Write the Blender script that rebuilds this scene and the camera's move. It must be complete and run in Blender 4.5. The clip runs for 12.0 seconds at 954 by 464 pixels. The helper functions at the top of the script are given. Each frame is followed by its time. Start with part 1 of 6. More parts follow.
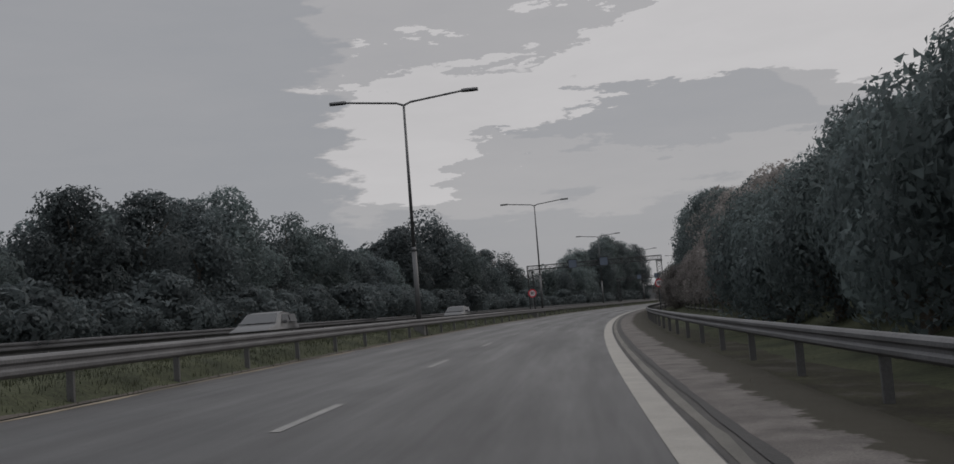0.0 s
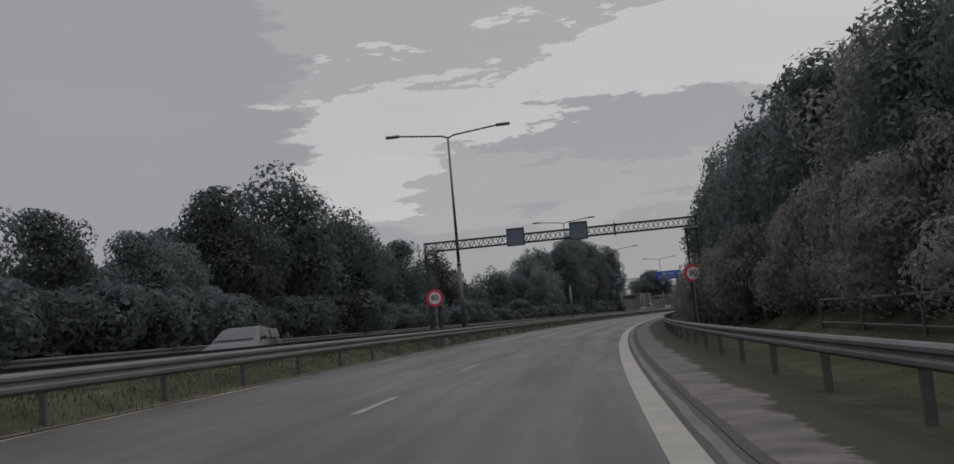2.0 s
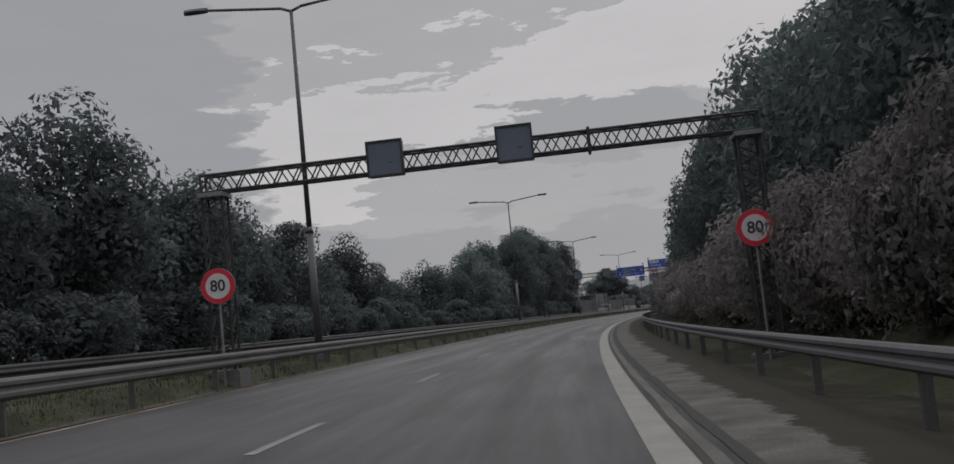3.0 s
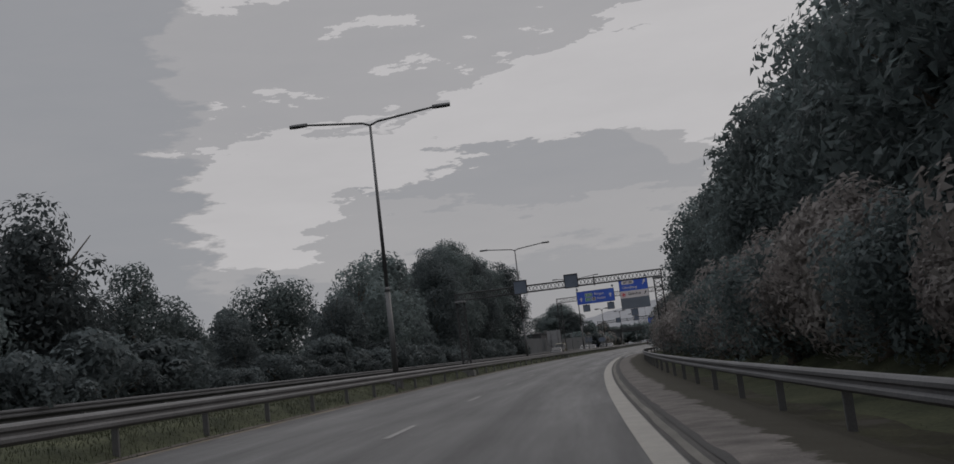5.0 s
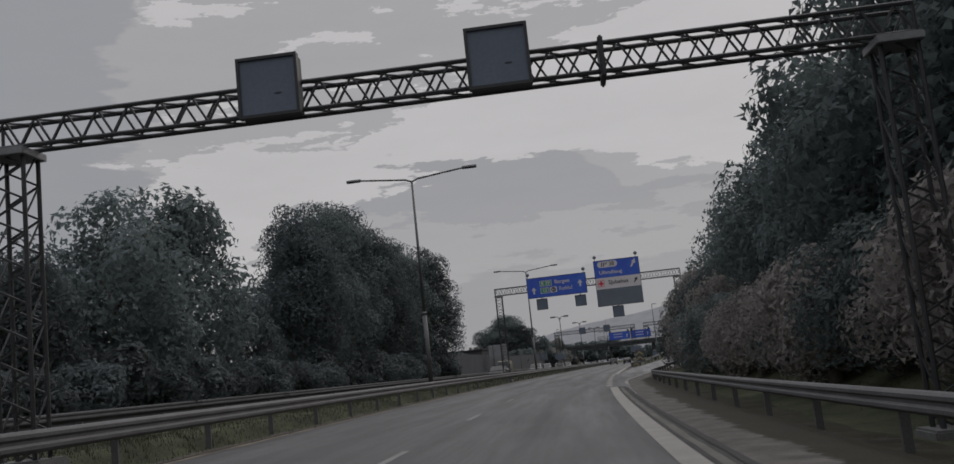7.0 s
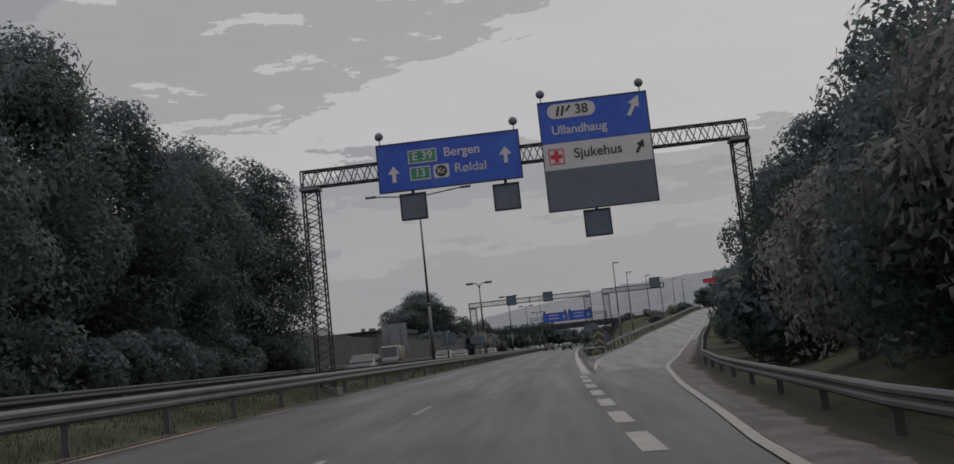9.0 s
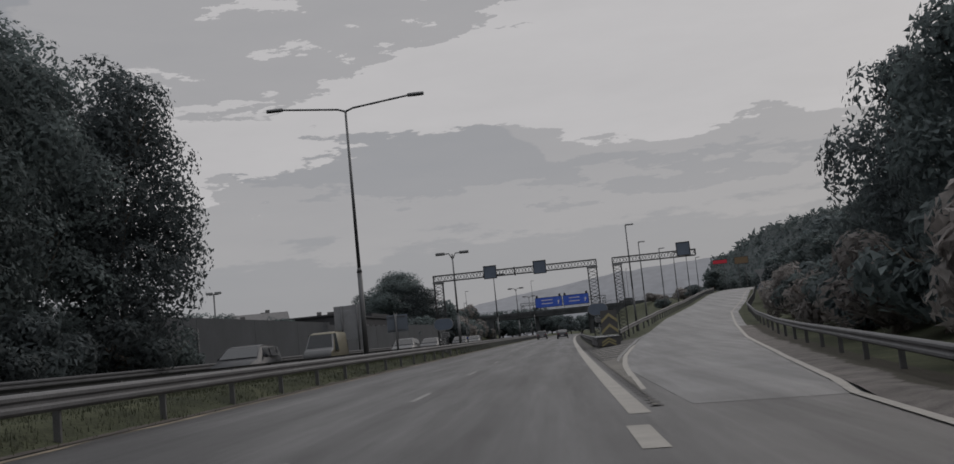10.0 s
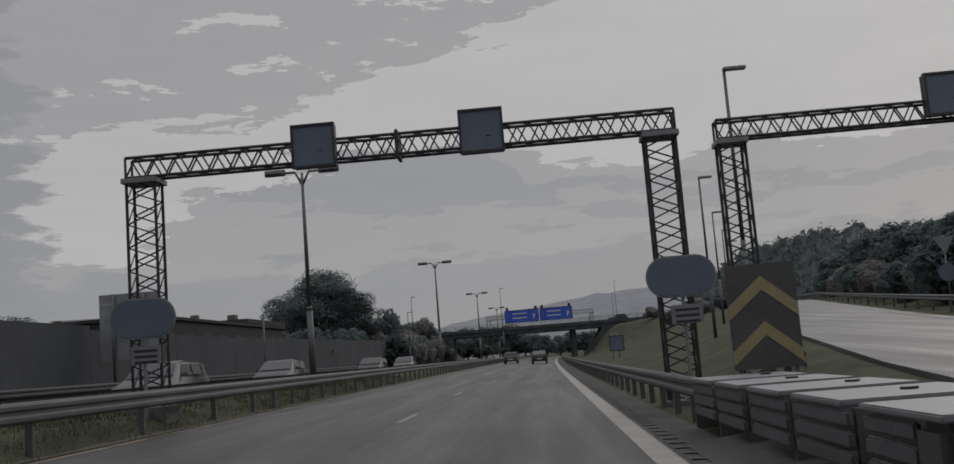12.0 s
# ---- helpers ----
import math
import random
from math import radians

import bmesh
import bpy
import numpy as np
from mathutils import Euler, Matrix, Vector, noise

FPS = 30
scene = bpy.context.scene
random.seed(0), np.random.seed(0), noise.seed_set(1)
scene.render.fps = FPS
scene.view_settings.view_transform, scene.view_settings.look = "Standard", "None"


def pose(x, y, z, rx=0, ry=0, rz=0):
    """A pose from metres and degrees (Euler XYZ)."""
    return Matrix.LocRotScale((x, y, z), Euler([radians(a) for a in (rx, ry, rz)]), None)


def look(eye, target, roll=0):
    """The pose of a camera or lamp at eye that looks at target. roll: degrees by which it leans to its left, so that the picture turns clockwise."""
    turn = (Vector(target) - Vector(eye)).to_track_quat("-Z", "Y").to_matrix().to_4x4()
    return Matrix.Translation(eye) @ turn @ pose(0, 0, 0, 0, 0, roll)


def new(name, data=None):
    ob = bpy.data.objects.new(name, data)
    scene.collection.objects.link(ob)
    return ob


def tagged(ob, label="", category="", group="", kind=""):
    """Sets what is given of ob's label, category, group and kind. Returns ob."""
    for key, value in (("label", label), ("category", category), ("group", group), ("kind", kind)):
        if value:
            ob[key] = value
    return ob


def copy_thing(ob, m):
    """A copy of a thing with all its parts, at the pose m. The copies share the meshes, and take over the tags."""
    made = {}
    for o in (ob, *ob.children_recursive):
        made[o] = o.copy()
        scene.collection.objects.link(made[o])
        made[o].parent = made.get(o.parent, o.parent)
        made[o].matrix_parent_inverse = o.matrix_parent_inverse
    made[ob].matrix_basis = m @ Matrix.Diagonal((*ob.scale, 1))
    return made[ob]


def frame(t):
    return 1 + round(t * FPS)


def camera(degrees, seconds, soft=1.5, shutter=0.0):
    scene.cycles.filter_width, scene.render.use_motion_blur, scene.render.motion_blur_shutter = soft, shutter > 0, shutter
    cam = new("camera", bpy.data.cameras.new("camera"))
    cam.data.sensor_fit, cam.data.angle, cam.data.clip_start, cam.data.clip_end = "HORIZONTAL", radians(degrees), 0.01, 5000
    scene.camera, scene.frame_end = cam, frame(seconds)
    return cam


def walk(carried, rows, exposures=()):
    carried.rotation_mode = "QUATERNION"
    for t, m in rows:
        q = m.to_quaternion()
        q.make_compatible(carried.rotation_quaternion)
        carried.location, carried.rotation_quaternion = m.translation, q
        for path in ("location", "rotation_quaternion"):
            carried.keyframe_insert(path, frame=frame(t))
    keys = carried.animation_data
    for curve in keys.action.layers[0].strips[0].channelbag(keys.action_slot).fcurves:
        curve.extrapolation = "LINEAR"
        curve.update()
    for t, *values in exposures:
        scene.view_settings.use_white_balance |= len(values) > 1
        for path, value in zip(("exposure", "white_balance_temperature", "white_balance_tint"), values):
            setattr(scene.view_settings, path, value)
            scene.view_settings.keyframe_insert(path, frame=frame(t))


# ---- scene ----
cam = camera(51.3, 12.0)
PATH = [
    (0, pose(3.085, -0.657, 1.060, 94.635, 4.406, 4.892)),
    (0.5, pose(3.275, 11.576, 1.057, 94.750, 4.275, 4.010)),
    (1, pose(3.550, 23.803, 1.056, 94.961, 4.811, 3.263)),
    (1.5, pose(3.989, 36.020, 1.055, 95.112, 5.162, 2.902)),
    (2, pose(4.586, 48.223, 1.055, 95.337, 5.107, 2.870)),
    (2.5, pose(5.318, 60.410, 1.055, 95.244, 5.088, 1.601)),
    (3, pose(6.211, 72.576, 1.056, 95.277, 5.685, 0.159)),
    (3.2, pose(6.507, 77.443, 1.059, 95.483, 5.774, -0.150)),
    (3.6, pose(7.404, 87.142, 1.059, 95.726, 5.880, -0.750)),
    (4, pose(8.404, 96.831, 1.059, 96.285, 6.123, -1.328)),
    (4.4, pose(9.506, 106.509, 1.059, 96.908, 6.393, -1.896)),
    (5, pose(11.347, 121.004, 1.059, 97.406, 6.610, -2.756)),
    (5.5, pose(13.000, 133.051, 1.061, 97.652, 6.167, -3.057)),
    (6, pose(14.786, 145.074, 1.063, 98.016, 6.548, -3.244)),
    (6.5, pose(16.608, 157.088, 1.067, 98.100, 6.612, -4.838)),
    (7, pose(18.633, 169.065, 1.071, 98.173, 5.948, -5.627)),
    (7.6, pose(21.405, 183.358, 1.070, 97.886, 5.936, -6.627)),
    (8, pose(23.360, 192.867, 1.070, 97.526, 5.920, -7.402)),
    (8.4, pose(25.398, 202.358, 1.069, 97.203, 5.907, -8.142)),
    (8.8, pose(27.518, 211.832, 1.069, 97.063, 5.901, -8.737)),
    (9, pose(28.540, 216.574, 1.071, 96.977, 5.938, -9.657)),
    (9.5, pose(31.379, 228.355, 1.069, 96.317, 5.775, -9.460)),
    (10, pose(34.422, 240.088, 1.066, 96.214, 5.722, -10.042)),
    (10.5, pose(37.486, 251.818, 1.064, 96.447, 5.347, -10.548)),
    (11, pose(40.489, 263.565, 1.066, 96.880, 5.464, -10.466)),
    (11.5, pose(43.618, 275.292, 1.066, 96.973, 5.267, -10.899)),
    (12, pose(46.606, 287.062, 1.070, 97.256, 4.478, -11.560)),
]
walk(cam, PATH, exposures=[(0.0, 0.0, 6500, 11.5), (3.0, 0.0, 6500, 12), (5.0, -0.12, 6500, 12), (9.4, -0.10, 6500, 12), (10.8, -0.18, 6500, 11), (12.0, -0.22, 6500, 11)])

# ---- world and light: bright overcast evening ----
SUN_EL, SUN_ROT = radians(16), radians(48)
world = bpy.data.worlds.new("overcast_sky")
scene.world = world
world.use_nodes = True
wn, wl = world.node_tree.nodes, world.node_tree.links
wn.clear()


def wnode(kind, **vals):
    n = wn.new(kind)
    for k, v in vals.items():
        n.inputs[k].default_value = v
    return n


w_out = wn.new("ShaderNodeOutputWorld")
w_bg = wnode("ShaderNodeBackground", Strength=1.0)
w_sky = wn.new("ShaderNodeTexSky")
w_sky.sky_type, w_sky.sun_disc = "NISHITA", False
w_sky.sun_elevation, w_sky.sun_rotation = SUN_EL, SUN_ROT
w_co = wn.new("ShaderNodeTexCoord")
w_map = wn.new("ShaderNodeMapping")
w_map.inputs["Scale"].default_value = (1.0, 1.0, 4.2)
w_map.inputs["Rotation"].default_value = (0.0, radians(-9), 0.0)
w_map.inputs["Location"].default_value = (1.75, 0.6, 0.93)
w_n1 = wnode("ShaderNodeTexNoise", Scale=1.9, Detail=9.0, Roughness=0.56, Distortion=0.35)
w_n2 = wnode("ShaderNodeTexNoise", Scale=4.5, Detail=6.0, Roughness=0.6)
w_ramp = wn.new("ShaderNodeValToRGB")
cr = w_ramp.color_ramp
cr.elements[0].position, cr.elements[0].color = 0.0, (0.305, 0.315, 0.332, 1)
cr.elements[1].position, cr.elements[1].color = 1.0, (0.545, 0.538, 0.540, 1)
e = cr.elements.new(0.25)
e.color = (0.346, 0.349, 0.360, 1)
e = cr.elements.new(0.55)
e.color = (0.405, 0.402, 0.406, 1)
w_sep = wn.new("ShaderNodeSeparateXYZ")
w_zen = wn.new("ShaderNodeMapRange")
w_zen.inputs["From Min"].default_value, w_zen.inputs["From Max"].default_value = 0.38, 0.85
w_zen.inputs["To Min"].default_value, w_zen.inputs["To Max"].default_value = 1.0, 3.7
w_mul = wn.new("ShaderNodeVectorMath")
w_mul.operation = "SCALE"
w_skys = wn.new("ShaderNodeVectorMath")
w_skys.operation = "SCALE"
w_skys.inputs["Scale"].default_value = 0.002
w_add = wn.new("ShaderNodeVectorMath")
w_add.operation = "ADD"
wl.new(w_co.outputs["Generated"], w_map.inputs["Vector"])
wl.new(w_map.outputs["Vector"], w_n1.inputs["Vector"])
wl.new(w_map.outputs["Vector"], w_n2.inputs["Vector"])
wl.new(w_co.outputs["Generated"], w_sep.inputs["Vector"])


def wmath(op, a, b=None, c=None):
    """A Math node of the sky; a, b, c: numbers or sockets."""
    n = wn.new("ShaderNodeMath")
    n.operation = op
    for i, v in enumerate((a, b, c)):
        if v is None:
            continue
        if isinstance(v, (int, float)):
            n.inputs[i].default_value = v
        else:
            wl.new(v, n.inputs[i])
    return n.outputs["Value"]


def wstep(v, lo, hi):
    n = wn.new("ShaderNodeMapRange")
    n.interpolation_type = "SMOOTHSTEP"
    wl.new(v, n.inputs["Value"])
    n.inputs["From Min"].default_value, n.inputs["From Max"].default_value = lo, hi
    return n.outputs["Result"]


def wcurve(v, pts):
    """Height over the horizon, in degrees, as a broken line over the azimuth: pts are (azimuth, height)."""
    lo, hi = pts[0][0], pts[-1][0]
    n = wn.new("ShaderNodeValToRGB")
    ramp_ = n.color_ramp
    while len(ramp_.elements) < len(pts):
        ramp_.elements.new(0.5)
    for el_, (a_, h_) in zip(ramp_.elements, pts):
        el_.position = (a_ - lo) / (hi - lo)
        el_.color = (h_ / 40, h_ / 40, h_ / 40, 1)
    m_ = wn.new("ShaderNodeMapRange")
    wl.new(v, m_.inputs["Value"])
    m_.inputs["From Min"].default_value, m_.inputs["From Max"].default_value = lo, hi
    wl.new(m_.outputs["Result"], n.inputs["Fac"])
    return wmath("MULTIPLY", n.outputs["Color"], 40.0)


def wband(low, high, soft=0.14):
    """1 between two heights, 0 above and below."""
    return wmath("MULTIPLY", wstep(wmath("SUBTRACT", c_el, low), -soft, soft), wstep(wmath("SUBTRACT", high, c_el), -soft, soft))


# layers of cloud ahead of the road, their edges torn by the noise: a bright bank that climbs to the right, a grey wedge under it, paler layers round both
w_n3 = wnode("ShaderNodeTexNoise", Scale=9.0, Detail=8.0, Roughness=0.62)
wl.new(w_map.outputs["Vector"], w_n3.inputs["Vector"])
c_big = wmath("SUBTRACT", w_n1.outputs["Fac"], 0.5)
c_rag = wmath("SUBTRACT", w_n3.outputs["Fac"], 0.5)
c_mid = wmath("SUBTRACT", w_n2.outputs["Fac"], 0.5)
c_az0 = wmath("MULTIPLY", wmath("ARCTAN2", w_sep.outputs["X"], w_sep.outputs["Y"]), 57.2958)
c_az = wmath("MULTIPLY_ADD", c_big, 9.0, wmath("MULTIPLY_ADD", c_rag, -8.0, wmath("MULTIPLY_ADD", c_mid, -5.0, c_az0)))
c_el0 = wmath("MULTIPLY", wmath("ARCSINE", w_sep.outputs["Z"]), 57.2958)
c_el = wmath("MULTIPLY_ADD", c_rag, 6.0, wmath("MULTIPLY_ADD", c_mid, 3.0, c_el0))
A_LOW = [(-16, 8.0), (-12, 7.2), (-8.2, 6.9), (-5, 8.9), (-2, 10.6), (2, 11.8), (7, 12.5), (12, 12.3), (16, 11.2), (22, 10.6), (40, 11.0)]
A_UP = [(-16, 11.6), (-10, 13.6), (0, 14.5), (4, 15.1), (8, 16.2), (12, 17.6), (17, 19.4), (24, 22.0), (40, 26.0)]
W_LOW = [(-6, 9.9), (-3, 9.9), (2, 9.2), (8, 8.6), (13, 8.4), (20, 8.0), (30, 8.0)]
W_UP = [(-6, 9.9), (-3, 10.1), (2, 11.8), (7, 12.5), (12, 12.3), (15, 9.6), (22, 9.0), (30, 8.8)]
c_left = wstep(c_az, -13.5, -12.5)
c_bank = wmath("MULTIPLY", c_left, wband(wcurve(c_az, A_LOW), wcurve(c_az, A_UP)))
c_wedge = wmath("MULTIPLY", wstep(c_az, -5.0, -3.0), wband(wcurve(c_az, W_LOW), wcurve(c_az, W_UP)))
c_pale = wmath("MULTIPLY", c_left, wstep(c_el, 5.6, 6.2))
c_wisp = wmath("MULTIPLY", wstep(c_rag, 0.085, 0.105), wmath("MULTIPLY", c_left, wstep(c_el, 13.5, 15.0)))
# grey at the left 0.06, pale layer 0.42, bank 0.92
c_v = wmath("MULTIPLY_ADD", c_pale, 0.26, wmath("MULTIPLY_ADD", c_left, 0.10, 0.06))
c_v = wmath("SUBTRACT", c_v, wmath("MULTIPLY", c_wedge, 0.26))
c_v = wmath("MAXIMUM", c_v, wmath("MULTIPLY", wmath("MAXIMUM", c_bank, c_wisp), 0.92))
c_v = wmath("MULTIPLY_ADD", c_rag, 0.22, wmath("MULTIPLY_ADD", c_big, 0.30, c_v))
c_fac = wmath("ADD", c_v, wmath("MULTIPLY", w_sep.outputs["X"], 0.08))
wl.new(c_fac, w_ramp.inputs["Fac"])
wl.new(w_sep.outputs["Z"], w_zen.inputs["Value"])
wl.new(w_ramp.outputs["Color"], w_mul.inputs[0])
wl.new(w_zen.outputs["Result"], w_mul.inputs["Scale"])
wl.new(w_sky.outputs["Color"], w_skys.inputs[0])
wl.new(w_mul.outputs["Vector"], w_add.inputs[0])
wl.new(w_skys.outputs["Vector"], w_add.inputs[1])
wl.new(w_add.outputs["Vector"], w_bg.inputs["Color"])
wl.new(w_bg.outputs["Background"], w_out.inputs["Surface"])

sun = new("sun", bpy.data.lights.new("sun", "SUN"))
sun.data.energy, sun.data.angle, sun.data.color = 0.5, radians(25), (1.0, 0.93, 0.86)
sun.matrix_world = look((0, 0, 60), (math.sin(SUN_ROT) * -100, math.cos(SUN_ROT) * -100, 60 - 100 * math.tan(radians(30))))

# ---- materials ----


def material(name, base, rough=0.7, metal=0.0, var=0.25, scale=3.0, fine=40.0, bump=0.15, tint=None, rvar=0.1, each=0.0, spec=0.5):
    """A surface with broad stains, fine grain and relief; each: brightness spread from piece to piece."""
    m = bpy.data.materials.new(name)
    m.use_nodes = True
    nt = m.node_tree
    N, L = nt.nodes, nt.links
    bs = N["Principled BSDF"]
    bs.inputs["Metallic"].default_value = metal
    bs.inputs["Specular IOR Level"].default_value = spec
    co = N.new("ShaderNodeTexCoord")
    a = N.new("ShaderNodeTexNoise")
    a.inputs["Scale"].default_value, a.inputs["Detail"].default_value, a.inputs["Roughness"].default_value = scale, 6.0, 0.6
    b = N.new("ShaderNodeTexNoise")
    b.inputs["Scale"].default_value, b.inputs["Detail"].default_value = fine, 4.0
    L.new(co.outputs["Object"], a.inputs["Vector"])
    L.new(co.outputs["Object"], b.inputs["Vector"])
    ra = N.new("ShaderNodeMapRange")
    ra.inputs["From Min"].default_value, ra.inputs["From Max"].default_value = 0.3, 0.7
    L.new(a.outputs["Fac"], ra.inputs["Value"])
    mx = N.new("ShaderNodeMix")
    mx.data_type = "RGBA"
    t = tint or base
    mx.inputs[6].default_value = (*[c * (1 - var) for c in base], 1)
    mx.inputs[7].default_value = (*[min(1, c * (1 + var)) for c in t], 1)
    L.new(ra.outputs["Result"], mx.inputs[0])
    m2 = N.new("ShaderNodeMapRange")
    m2.inputs["From Min"].default_value, m2.inputs["From Max"].default_value = 0.25, 0.75
    m2.inputs["To Min"].default_value, m2.inputs["To Max"].default_value = 1 - var * 0.8, 1 + var * 0.8
    L.new(b.outputs["Fac"], m2.inputs["Value"])
    sc = N.new("ShaderNodeVectorMath")
    sc.operation = "SCALE"
    L.new(mx.outputs[2], sc.inputs[0])
    last = m2.outputs["Result"]
    if each:
        oi = N.new("ShaderNodeObjectInfo")
        m3 = N.new("ShaderNodeMapRange")
        m3.inputs["To Min"].default_value, m3.inputs["To Max"].default_value = 1 - each, 1 + each
        L.new(oi.outputs["Random"], m3.inputs["Value"])
        mm = N.new("ShaderNodeMath")
        mm.operation = "MULTIPLY"
        L.new(last, mm.inputs[0])
        L.new(m3.outputs["Result"], mm.inputs[1])
        last = mm.outputs["Value"]
    L.new(last, sc.inputs["Scale"])
    L.new(sc.outputs["Vector"], bs.inputs["Base Color"])
    rr = N.new("ShaderNodeMapRange")
    rr.inputs["To Min"].default_value, rr.inputs["To Max"].default_value = max(0.02, rough - rvar), min(1.0, rough + rvar)
    L.new(a.outputs["Fac"], rr.inputs["Value"])
    L.new(rr.outputs["Result"], bs.inputs["Roughness"])
    if bump:
        bp = N.new("ShaderNodeBump")
        bp.inputs["Strength"].default_value, bp.inputs["Distance"].default_value = bump, 0.02
        L.new(b.outputs["Fac"], bp.inputs["Height"])
        L.new(bp.outputs["Normal"], bs.inputs["Normal"])
    return m


def leaf_material(name, base, tint):
    """Leaves: brightness and hue differ from leaf clump to leaf clump and from tree to tree, with a little light passing through."""
    m = material(name, base, rough=0.65, var=0.3, scale=0.6, fine=6.0, bump=0.0, tint=tint, each=0.3, spec=0.25)
    N, L = m.node_tree.nodes, m.node_tree.links
    bs = N["Principled BSDF"]
    geo = N.new("ShaderNodeNewGeometry")
    mr = N.new("ShaderNodeMapRange")
    mr.inputs["To Min"].default_value, mr.inputs["To Max"].default_value = 0.82, 1.18
    L.new(geo.outputs["Random Per Island"], mr.inputs["Value"])
    sc = N.new("ShaderNodeVectorMath")
    sc.operation = "SCALE"
    old = bs.inputs["Base Color"].links[0].from_socket
    L.new(old, sc.inputs[0])
    L.new(mr.outputs["Result"], sc.inputs["Scale"])
    L.new(sc.outputs["Vector"], bs.inputs["Base Color"])
    tr = N.new("ShaderNodeBsdfTranslucent")
    L.new(sc.outputs["Vector"], tr.inputs["Color"])
    ms = N.new("ShaderNodeMixShader")
    ms.inputs["Fac"].default_value = 0.48
    out = N["Material Output"]
    L.new(bs.outputs["BSDF"], ms.inputs[1])
    L.new(tr.outputs["BSDF"], ms.inputs[2])
    L.new(ms.outputs["Shader"], out.inputs["Surface"])
    return m




def asphalt(name, base):
    """Asphalt laid along the road: polished wheel tracks, streaks along the lanes, patches and stone grain."""
    m = material(name, base, 0.6, var=0.32, scale=0.3, fine=90, bump=0.35, rvar=0.12, spec=0.36)
    N, L = m.node_tree.nodes, m.node_tree.links
    bs = N["Principled BSDF"]
    uv = N.new("ShaderNodeUVMap")
    sep = N.new("ShaderNodeSeparateXYZ")
    L.new(uv.outputs["UV"], sep.inputs["Vector"])
    ph = N.new("ShaderNodeMath")
    ph.operation = "MULTIPLY_ADD"
    ph.inputs[1].default_value, ph.inputs[2].default_value = math.tau / 1.875, -math.tau * 0.5
    L.new(sep.outputs["Y"], ph.inputs[0])
    co = N.new("ShaderNodeMath")
    co.operation = "COSINE"
    L.new(ph.outputs["Value"], co.inputs[0])
    mp = N.new("ShaderNodeMapping")
    mp.inputs["Scale"].default_value = (0.05, 0.9, 1.0)
    L.new(uv.outputs["UV"], mp.inputs["Vector"])
    st = N.new("ShaderNodeTexNoise")
    st.inputs["Scale"].default_value, st.inputs["Detail"].default_value, st.inputs["Roughness"].default_value = 1.6, 7.0, 0.62
    L.new(mp.outputs["Vector"], st.inputs["Vector"])
    mr = N.new("ShaderNodeMapRange")
    mr.inputs["From Min"].default_value, mr.inputs["From Max"].default_value = 0.3, 0.7
    mr.inputs["To Min"].default_value, mr.inputs["To Max"].default_value = 0.74, 1.26
    L.new(st.outputs["Fac"], mr.inputs["Value"])
    tk = N.new("ShaderNodeMath")
    tk.operation = "MULTIPLY_ADD"
    tk.inputs[1].default_value = -0.09
    L.new(co.outputs["Value"], tk.inputs[0])
    L.new(mr.outputs["Result"], tk.inputs[2])
    sc = N.new("ShaderNodeVectorMath")
    sc.operation = "SCALE"
    L.new(bs.inputs["Base Color"].links[0].from_socket, sc.inputs[0])
    L.new(tk.outputs["Value"], sc.inputs["Scale"])
    L.new(sc.outputs["Vector"], bs.inputs["Base Color"])
    rg = N.new("ShaderNodeMath")
    rg.operation = "MULTIPLY_ADD"
    rg.inputs[1].default_value, rg.inputs[2].default_value = -0.46, 0.72
    L.new(st.outputs["Fac"], rg.inputs[0])
    r2 = N.new("ShaderNodeMath")
    r2.operation = "MULTIPLY_ADD"
    r2.inputs[1].default_value = -0.05
    L.new(co.outputs["Value"], r2.inputs[0])
    L.new(rg.outputs["Value"], r2.inputs[2])
    L.new(r2.outputs["Value"], bs.inputs["Roughness"])
    return m


M_ASPHALT = asphalt("asphalt", (0.033, 0.0328, 0.033))
M_ASPHALT_OLD = asphalt("asphalt_ramp", (0.080, 0.080, 0.081))
M_SHOULDER = material("worn_shoulder", (0.048, 0.046, 0.044), 0.85, var=0.35, scale=0.8, fine=60, bump=0.5, spec=0.3)
M_GORE = material("dusty_gore", (0.105, 0.10, 0.09), 0.85, var=0.3, scale=0.5, fine=50, bump=0.5, spec=0.3)
M_GRAVEL = material("gravel", (0.105, 0.096, 0.090), 0.9, spec=0.2, var=0.4, scale=1.5, fine=45, bump=0.8)
M_DIRT = material("dark_road_dirt", (0.030, 0.029, 0.028), 0.9, var=0.3, scale=1, fine=30, bump=0.5)
M_DASH = material("worn_lane_paint", (0.15, 0.148, 0.143), 0.65, var=0.35, scale=3.0, fine=50, bump=0.2)
M_WHITE = material("road_paint_white", (0.20, 0.19, 0.17), 0.62, var=0.22, scale=2.0, fine=60, bump=0.2)
M_YELLOW = material("road_paint_yellow", (0.155, 0.125, 0.085), 0.7, var=0.55, scale=0.9, fine=60, bump=0.2)
M_GRASS = material("grass_ground", (0.034, 0.042, 0.024), 0.95, var=0.45, scale=0.5, fine=14, bump=0.7, tint=(0.044, 0.047, 0.028), spec=0.12)
